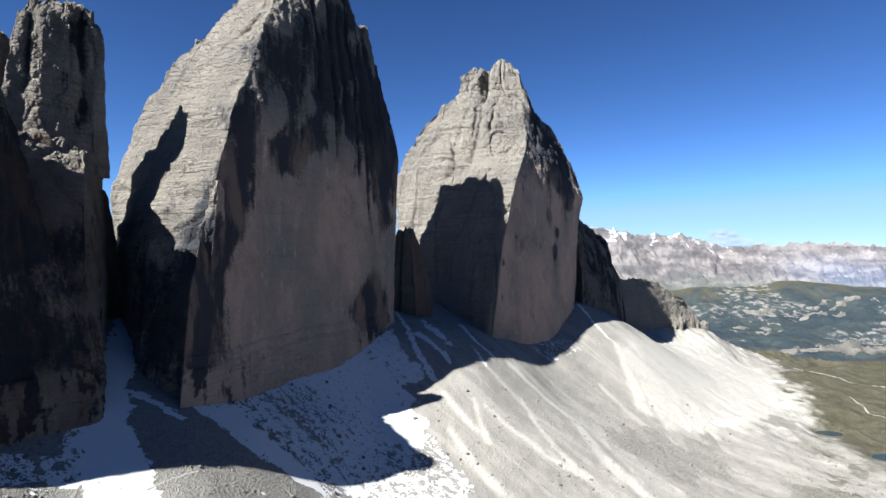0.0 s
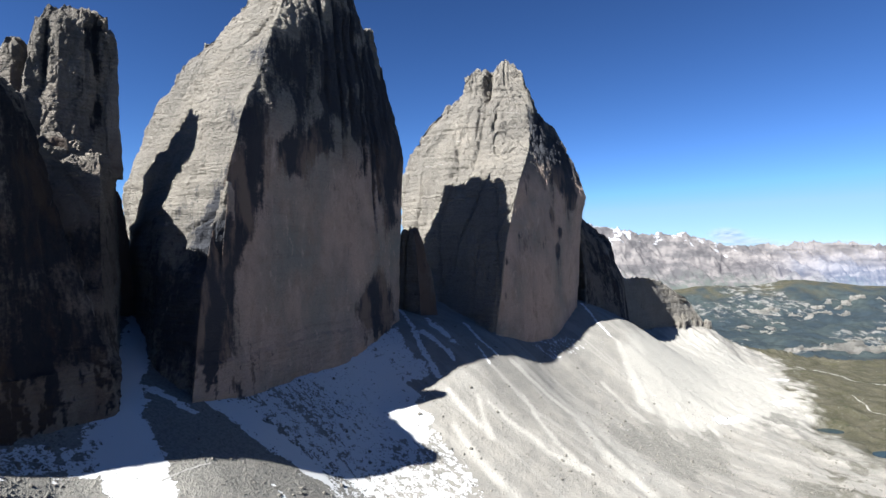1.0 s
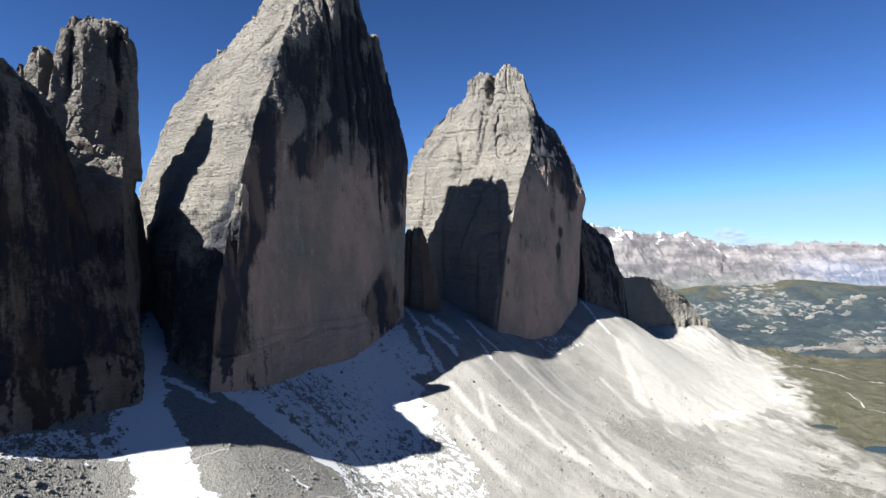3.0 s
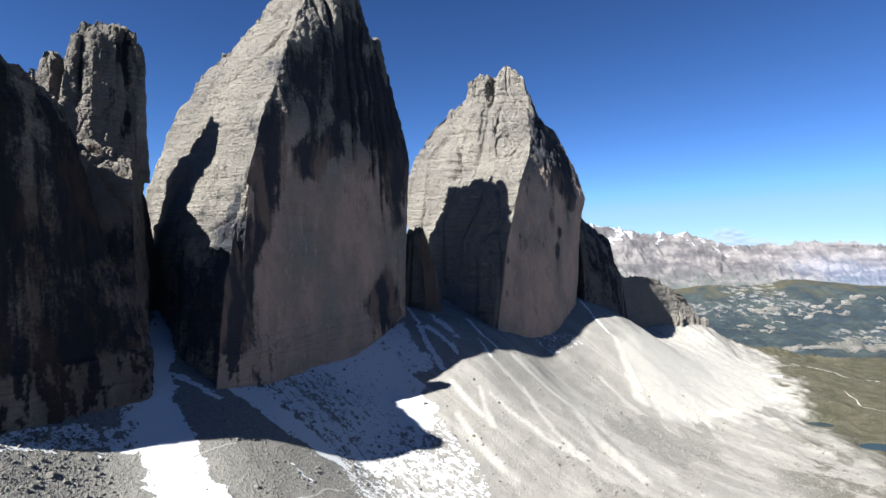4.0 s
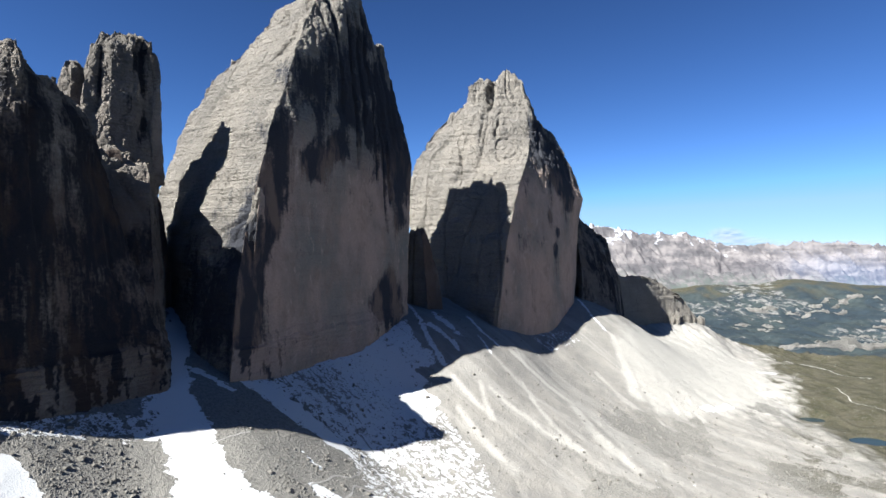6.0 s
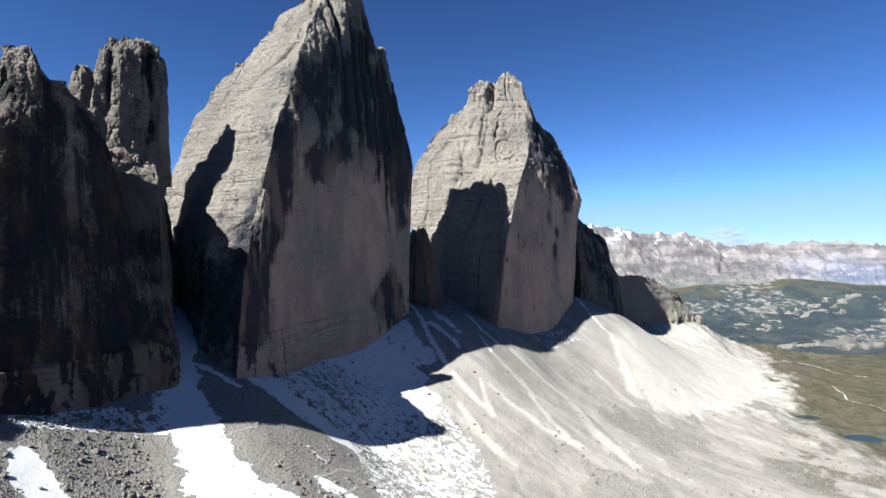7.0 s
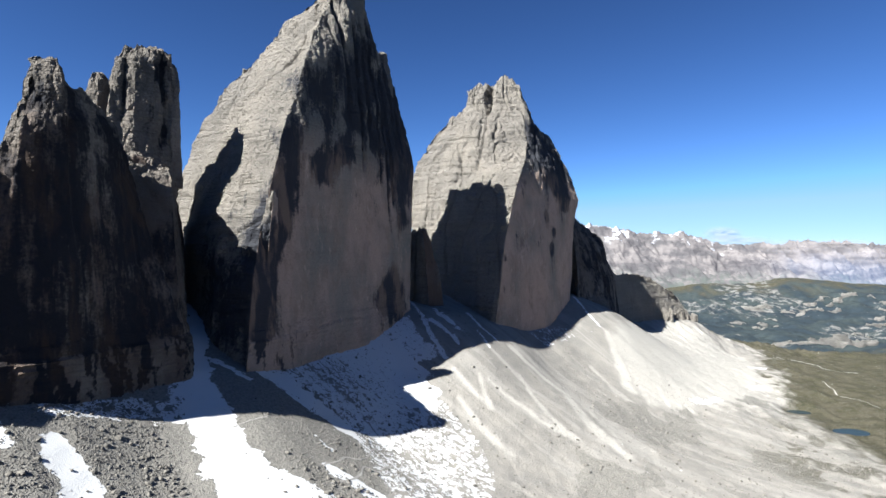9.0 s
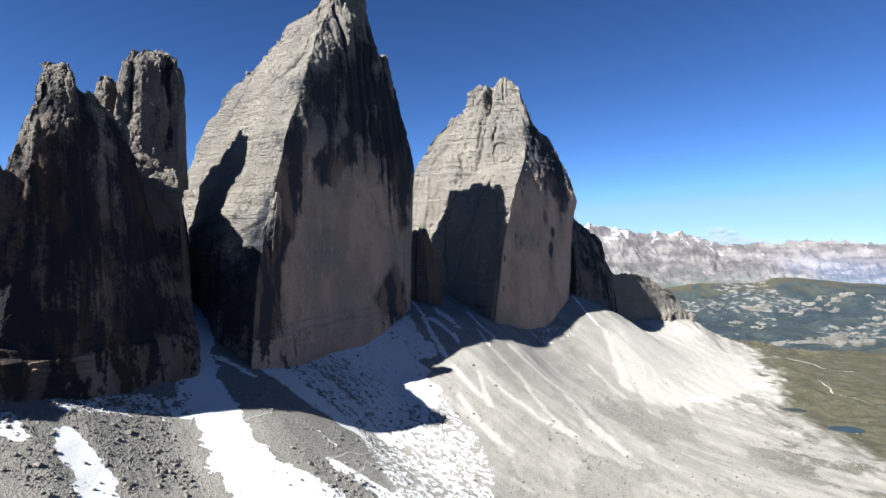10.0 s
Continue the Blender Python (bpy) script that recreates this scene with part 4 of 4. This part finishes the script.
# ================= ribs and stubs =================
stub = thing("rock_buttress", "dark shaded rock buttress between two peaks", "rock buttress", "", (-60, 960, 240))
child("main_wall", spire("main_wall", (-68, 968, 200), 425, 58, 24, ROCK_DARK, 61, step=3.0, spike=6, cap=5, squash=0.8), stub)

rib = thing("rock_ridge", "stepped dark ridge trailing off behind the peak", "rock ridge", "", (430, 1430, 200))
E1 = [(330, 1240, 190), (335, 1280, 330), (330, 1330, 460), (330, 1400, 500)]
E2 = [(430, 1260, 180), (435, 1330, 280), (440, 1400, 380), (425, 1465, 424)]
E3 = [(500, 1440, 180), (490, 1460, 306), (472, 1475, 350), (466, 1484, 408)]
E4 = [(480, 1600, 180), (460, 1540, 300), (440, 1510, 410)]
E5 = [(300, 1600, 180), (320, 1500, 400), (330, 1460, 500)]
# cast shade on this ridge is put into its colour
child("main_wall", loft("main_wall", [E1, E2, E3, E4, E5], ROCK_DARK, step=3.5, seed=5, cap=4, spike=6, rough=0.7, shade_dark=0.6, shade_to=620, ochre=0.4), rib)
rib2 = thing("rock_ridge", "low dark rock ridge with a pale stepped end", "rock ridge", "", (620, 1560, 150))
F1 = [(484, 1425, 150), (488, 1455, 240), (495, 1480, 304)]
F2 = [(596, 1520, 130), (592, 1540, 240), (588, 1560, 305)]
F3 = [(690, 1605, 120), (684, 1615, 225), (644, 1600, 292)]
F4 = [(812, 1650, 120), (806, 1662, 160), (756, 1650, 222)]
F5 = [(800, 1760, 110), (760, 1720, 160), (740, 1680, 222)]
F6 = [(480, 1640, 150), (490, 1580, 250), (500, 1540, 304)]
child("main_wall", loft("main_wall", [F1, F2, F3, F4, F5, F6], ROCK, step=3.0, seed=6, cap=2, spike=2, rough=0.5, flute=0.7, beds=1.6, ochre=0.0), rib2)

# ================= pale outcrops =================
def outcrop(label, a, b, count, r, h, material, seed, at):
    """A row of low broken crags from a to b."""
    ob = thing("limestone_outcrop", label, "rock outcrop", "pale outcrops", at)
    rnd = random.Random(seed)
    for k in range(count):
        f = (k + rnd.uniform(-0.4, 0.4)) / max(1, count - 1)
        cx, cy = a[0] + (b[0] - a[0]) * f, a[1] + (b[1] - a[1]) * f + rnd.uniform(-1.2, 1.2) * r
        m, n = rnd.uniform(0.55, 1.25), rnd.uniform(0.45, 1.15)
        z = float(height(np.array([cx]), np.array([cy]))[0])
        child("crag", spire("crag", (cx, cy, z - 0.25 * h), z + h * n, r * m, r * m * rnd.uniform(0.7, 0.92), material, seed + k, step=max(2.5, r / 10), spike=h * 0.12,
                            cap=h * 0.05, squash=0.7, rough=r / 38, beds=1.4, flute=1.0, ochre=0.0), ob)


outcrop("pale stepped outcrop at the end of a dark ridge", (694, 1606), (808, 1662), 10, 19, 38, ROCK, 300, (750, 1625, 150))
KNOLL = rock_material("pale_limestone", (0.205, 0.200, 0.187), (0.129, 0.128, 0.124), (0.116, 0.109, 0.100), (0.032, 0.038, 0.037))


def escarpments(label, a, b, deep, count, long, h, seed, at):
    """Broken limestone steps between a and b, each a low cliff that leans back into the slope."""
    ob = thing("limestone_escarpment", label, "rock outcrop", "pale outcrops", at)
    rnd = random.Random(seed)
    for k in range(count):
        f = (k + rnd.uniform(0.1, 0.9)) / count
        cx, cy = a[0] + (b[0] - a[0]) * f, a[1] + (b[1] - a[1]) * f + rnd.uniform(-deep, deep)
        w, t, tall, n = long * rnd.uniform(0.5, 1.3), long * rnd.uniform(0.3, 0.55), h * rnd.uniform(0.5, 1.15), 12
        edges = []
        for i in range(n):
            ang = 2 * math.pi * i / n
            r = rnd.uniform(0.75, 1.2)
            ex, ey = w * r * math.cos(ang), t * r * math.sin(ang)
            back = max(0.0, math.sin(ang))
            lo = float(height(np.array([cx + ex]), np.array([cy + ey]))[0])
            hi = lo + tall * (1 - 0.8 * back) * rnd.uniform(0.6, 1.1) * (0.45 + 0.55 * abs(math.sin(ang)))
            edges.append([(cx + ex, cy + ey, lo - 12), (cx + 0.96 * ex, cy + 0.95 * ey, lo + 0.5 * (hi - lo)), (cx + 0.84 * ex, cy + 0.8 * ey + 0.1 * t, hi + 1.0)])
        child("crag", loft("crag", edges, KNOLL, step=4.0, seed=seed + k, cap=1.5, spike=3.5, rough=0.45, flute=0.45, joint=8.0, beds=1.0, ochre=0.0), ob)


escarpments("broad pale limestone cliff above the meadow", (1580, 2435), (2060, 2490), 24, 8, 88, 44, 320, (1790, 2450, -90))
escarpments("pale limestone steps below the green plateau", (2180, 3700), (3150, 3820), 150, 26, 44, 24, 370, (2640, 3780, -60))
escarpments("low pale limestone ledges among dark woods", (1800, 3250), (2150, 3360), 80, 10, 34, 13, 420, (1950, 3310, -110))
escarpments("broken pale limestone steps on the plateau edge", (2600, 3300), (3350, 3500), 130, 16, 46, 18, 440, (3000, 3430, -100))
escarpments("scattered pale limestone ledges in the dark woods", (1800, 2750), (2500, 2950), 110, 12, 30, 11, 470, (2150, 2850, -120))

# ================= tarns =================
def tarn(cx, cy, rx, ry, seed):
    a = np.linspace(0, 2 * math.pi, 64, endpoint=False)
    r = 1 + 0.05 * fbm(np.stack([np.cos(a) * 1.3, np.sin(a) * 1.3, 0 * a], -1), 3, seed)
    ring = np.stack([rx * 1.62 * r * np.cos(a), ry * 1.62 * r * np.sin(a), 0 * a - 1.2], -1)
    inner = ring * np.array((0.5, 0.5, 1))
    v = np.vstack([ring, inner, [[0, 0, -1.2]]])
    i = np.arange(64)
    j = (i + 1) % 64
    me = mesh_from("tarn", v, [np.stack([i, j, 64 + j, 64 + i], -1), np.stack([64 + i, 64 + j, np.full(64, 128)], -1)], WATER)
    ob = tagged(new("tarn", me), "small blue mountain tarn lying in olive meadow", "lake", "meadow tarns")
    ob.location = (cx, cy, 0)


for k, (cx, cy, rx, ry) in enumerate(TARNS):
    tarn(cx, cy, rx, ry, 90 + k)

# ================= the far range =================
def far_range():
    xs = np.linspace(-1200, 4700, 680)
    ws = np.linspace(0, 1, 76)
    X, Wd = np.meshgrid(xs, ws)
    x, w = X.ravel(), Wd.ravel()
    p = np.stack([x, 4330 + 490 * w, 0 * x], -1)
    crest = np.interp(x, [-1200, 900, 1280, 1600, 1900, 2170, 2480, 2950, 3310, 4080, 4700], [380, 560, 610, 580, 525, 545, 442, 428, 458, 432, 420])
    foot = np.interp(x, [-1200, 1200, 2400, 3000, 4700], [-40, -40, 30, -20, -40])
    rel = ridged((p + np.stack([0.9 * p[:, 1], 0 * x, 0 * x], -1)) / np.array((190, 300, 1)) + 0.5 * fbm(p / 300, 2, 108)[:, None], 6, 101)
    z = foot + (crest - foot) * w ** 0.8 + (42 - 24 * smooth(0.8, 1.0, w)) * (rel - 0.9) * smooth(0, 0.3, w) + 16 * fbm(p / 42, 4, 103, 0.65) * smooth(0, 0.3, w)
    z = np.where(w > 0.985, -50, z)
    snow = smooth(0.55, 1.1, w + 0.35 * fbm(p / 90, 5, 105)) * (0.68 - 0.36 * smooth(2300, 2900, x))
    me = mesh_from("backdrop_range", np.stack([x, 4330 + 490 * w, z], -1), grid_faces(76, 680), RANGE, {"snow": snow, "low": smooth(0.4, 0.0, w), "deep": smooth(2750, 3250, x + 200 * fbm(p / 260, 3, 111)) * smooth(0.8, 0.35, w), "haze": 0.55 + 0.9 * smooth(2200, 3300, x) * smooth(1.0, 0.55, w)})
    tagged(new("backdrop", me), "distant pale limestone range flecked with snow", "mountain range", kind="structure")


far_range()


def sky_block_ridge():
    """A plain unseen rock ridge added behind the walk to block low sky light."""
    X, W = np.meshgrid(np.linspace(-2300, 1500, 150), np.linspace(0, 1, 30))
    x, w = X.ravel(), W.ravel()
    p = np.stack([x, 400 * w, 0 * x], -1)
    crest = 520 + 150 * smooth(900, -600, x) + 90 * fbm(p / 330, 3, 121)
    z = 60 + (crest - 60) * w ** 0.8 + 30 * (ridged(p / 150, 4, 123) - 0.8) * smooth(0, 0.2, w)
    me = mesh_from("added_ridge", np.stack([x, -640 - 420 * w, z], -1), grid_faces(30, 150), ROCK_DARK)
    tagged(new("backdrop", me), "plain unseen rock ridge added to block low sky light", "mountain range", kind="structure")


sky_block_ridge()


# ================= loose rock =================
def boulder_material():
    s = Shade("boulder_rock", 0.9, 0.15)
    speckle = s.noise(s.mapped((1.6, 1.6, 1.6)), 1, 5, 0.6)
    tone = s.noise(s.mapped((0.25, 0.25, 0.25)), 1, 3, 0.5)
    col = s.mix(s.band(tone, 0.35, 0.65), (0.135, 0.129, 0.117), (0.088, 0.085, 0.079))
    col = s.mix(s.math("MULTIPLY", s.band(speckle, 0.5, 0.68), 0.5), col, (0.055, 0.054, 0.052))
    return s.finish(col, speckle, 0.7, 0.25)


BOULDER = boulder_material()


def stone(seed, level):
    """A broken block: unit vertices and faces."""
    bm = bmesh.new()
    bmesh.ops.create_icosphere(bm, subdivisions=level, radius=1.0)
    rnd = random.Random(seed)
    cuts = [(Vector((rnd.uniform(-1, 1), rnd.uniform(-1, 1), rnd.uniform(-0.6, 1))).normalized(), rnd.uniform(0.5, 0.85)) for _ in range(7)]
    sx, sy, sz = rnd.uniform(0.8, 1.3), rnd.uniform(0.7, 1.1), rnd.uniform(0.55, 0.9)
    for v in bm.verts:
        for n, k in cuts:
            over = v.co.dot(n) - k
            if over > 0:
                v.co -= n * over
        v.co = Vector((v.co.x * sx, v.co.y * sy, v.co.z * sz)) * rnd.uniform(0.93, 1.07)
    vs = np.array([v.co[:] for v in bm.verts])
    fs = np.array([[v.index for v in f.verts] for f in bm.faces])
    bm.free()
    return vs, fs


def rubble():
    """Small stones strewn over the scree."""
    rng = np.random.default_rng(5)
    kinds = [stone(k, 1) for k in range(8)]
    n = 80000
    x = rng.uniform(-390, 760, n)
    y = rng.uniform(235, 1080, n)
    p = np.stack([x, y, 0 * x], -1)
    keep = 0.22 + 0.28 * smooth(560, 480, y - 0.45 * x) * smooth(-80, 60, x) + 0.64 * smooth(-0.1, 0.7, fbm(p / 70, 4, 70) + 0.6 * smooth(560, 400, y) * smooth(0, -100, x))
    keep *= smooth(1100, 700, y - 0.25 * x)
    d, f = near_line(x, y, [(-375, 620), (-340, 560), (-300, 480), (-262, 428), (-205, 372), (-130, 300)])
    keep *= 0.04 + 0.96 * smooth(0.85, 1.25, d / (13 + 55 * f))
    for pts, w in (([(-334, 298), (-306, 279), (-272, 258)], 13), ([(-372, 276), (-352, 268)], 9), ([(-138, 428), (-101, 420), (-55, 412)], 10), ([(-245, 548), (-130, 532)], 12), ([(-120, 790), (-60, 700)], 45)):
        keep *= 0.05 + 0.95 * smooth(0.9, 1.2, near_line(x, y, pts)[0] / w)
    ok = rng.random(n) < keep
    m = 13000
    nx, ny = rng.uniform(-385, -70, m), rng.uniform(235, 425, m)
    cone = smooth(0.85, 1.25, near_line(nx, ny, [(-300, 480), (-262, 428), (-205, 372), (-130, 300)])[0] / 52)
    tongue = smooth(0.9, 1.2, near_line(nx, ny, [(-334, 298), (-306, 279), (-272, 258)])[0] / 15)
    few = rng.random(m) < (0.03 + 0.97 * cone) * (0.02 + 0.98 * tongue)
    x, y = np.append(x[ok], nx[few]), np.append(y[ok], ny[few])
    z = height(x, y)
    r = np.minimum(0.45 + 0.45 * rng.pareto(2.6, len(x)), 3.2)
    V, F, base = [], [], 0
    for i in range(len(x)):
        vs, fs = kinds[i % 8]
        a = rng.uniform(0, 6.283)
        c, s = math.cos(a), math.sin(a)
        w = vs * r[i]
        V.append(np.stack([w[:, 0] * c - w[:, 1] * s + x[i], w[:, 0] * s + w[:, 1] * c + y[i], w[:, 2] + z[i] + 0.15 * r[i]], -1))
        F.append(fs + base)
        base += len(vs)
    me = mesh_from("scree_stones", np.concatenate(V), np.concatenate(F), BOULDER, sharp=True)
    tagged(new("scree_stones", me), "grey angular stones strewn over the scree slopes", "stones", kind="stuff")


rubble()

BLOCKS = [mesh_from("boulder", *stone(40 + k, 3), BOULDER, sharp=True) for k in range(6)]
rng = random.Random(11)
made = 0
while made < 70:
    bx, by = rng.uniform(-360, -60), rng.uniform(255, 420)
    if made > 45:
        bx, by = rng.uniform(-80, 420), rng.uniform(420, 760)
    off = near_line(np.array([bx]), np.array([by]), [(-300, 480), (-262, 428), (-205, 372), (-130, 300)])[0][0]
    if off < 56:
        continue
    ob = new("boulder", BLOCKS[made % 6])
    s = rng.choice((1.4, 1.6, 1.9, 2.3, 2.8, 3.8))
    ob.location = (bx, by, float(height(np.array([bx]), np.array([by]))[0]) + 0.2 * s)
    ob.scale = (s, s * rng.uniform(0.8, 1.1), s * rng.uniform(0.8, 1.1))
    ob.rotation_euler = (0, 0, rng.uniform(0, 6.28))
    tagged(ob, "large angular grey boulder lying on the scree", "boulder", "boulders on the scree")
    made += 1


# ================= low cloud over the far range =================
def cloud_material():
    s = Shade("cloud", 1.0, 0.0)
    puff = s.noise(s.mapped((0.007, 0.007, 0.014)), 1, 6, 0.55)
    alpha = s.math("MULTIPLY", s.band(s.math("ADD", s.attr("soft"), s.math("MULTIPLY", s.math("SUBTRACT", puff, 0.5), 0.6)), 0.05, 1.2), 0.42)
    s.l.new(alpha, s.bsdf.inputs["Alpha"])
    return s.finish(s.mix(puff, (0.165, 0.158, 0.172), (0.240, 0.228, 0.238)))


CLOUD = cloud_material()


def cloud(cx, cy, cz, w, h, seed):
    u, v = np.meshgrid(np.linspace(-1, 1, 49), np.linspace(-1, 1, 21))
    u, v = u.ravel(), v.ravel()
    p = np.stack([u * 3 + seed, v * 2, 0 * u], -1)
    soft = np.clip(1 - u * u - v * v * (1 + 0.6 * (v < 0)), 0, 1) ** 1.4
    bulge = 20 * soft * (1 + 0.5 * fbm(p, 3, seed))
    me = mesh_from("cloud", np.stack([u * w, -bulge, v * h], -1), grid_faces(21, 49), CLOUD, {"soft": soft})
    ob = tagged(new("cloud", me), "thin pale cloud bank hanging on the far range", "cloud", "clouds over the range")
    ob.location = (cx, cy, cz)


cloud(2330, 4420, 500, 230, 80, 1)
cloud(2420, 4400, 440, 420, 70, 4)
cloud(2880, 4390, 380, 520, 95, 2)
cloud(3300, 4370, 410, 420, 60, 5)
cloud(3560, 4380, 300, 480, 110, 3)
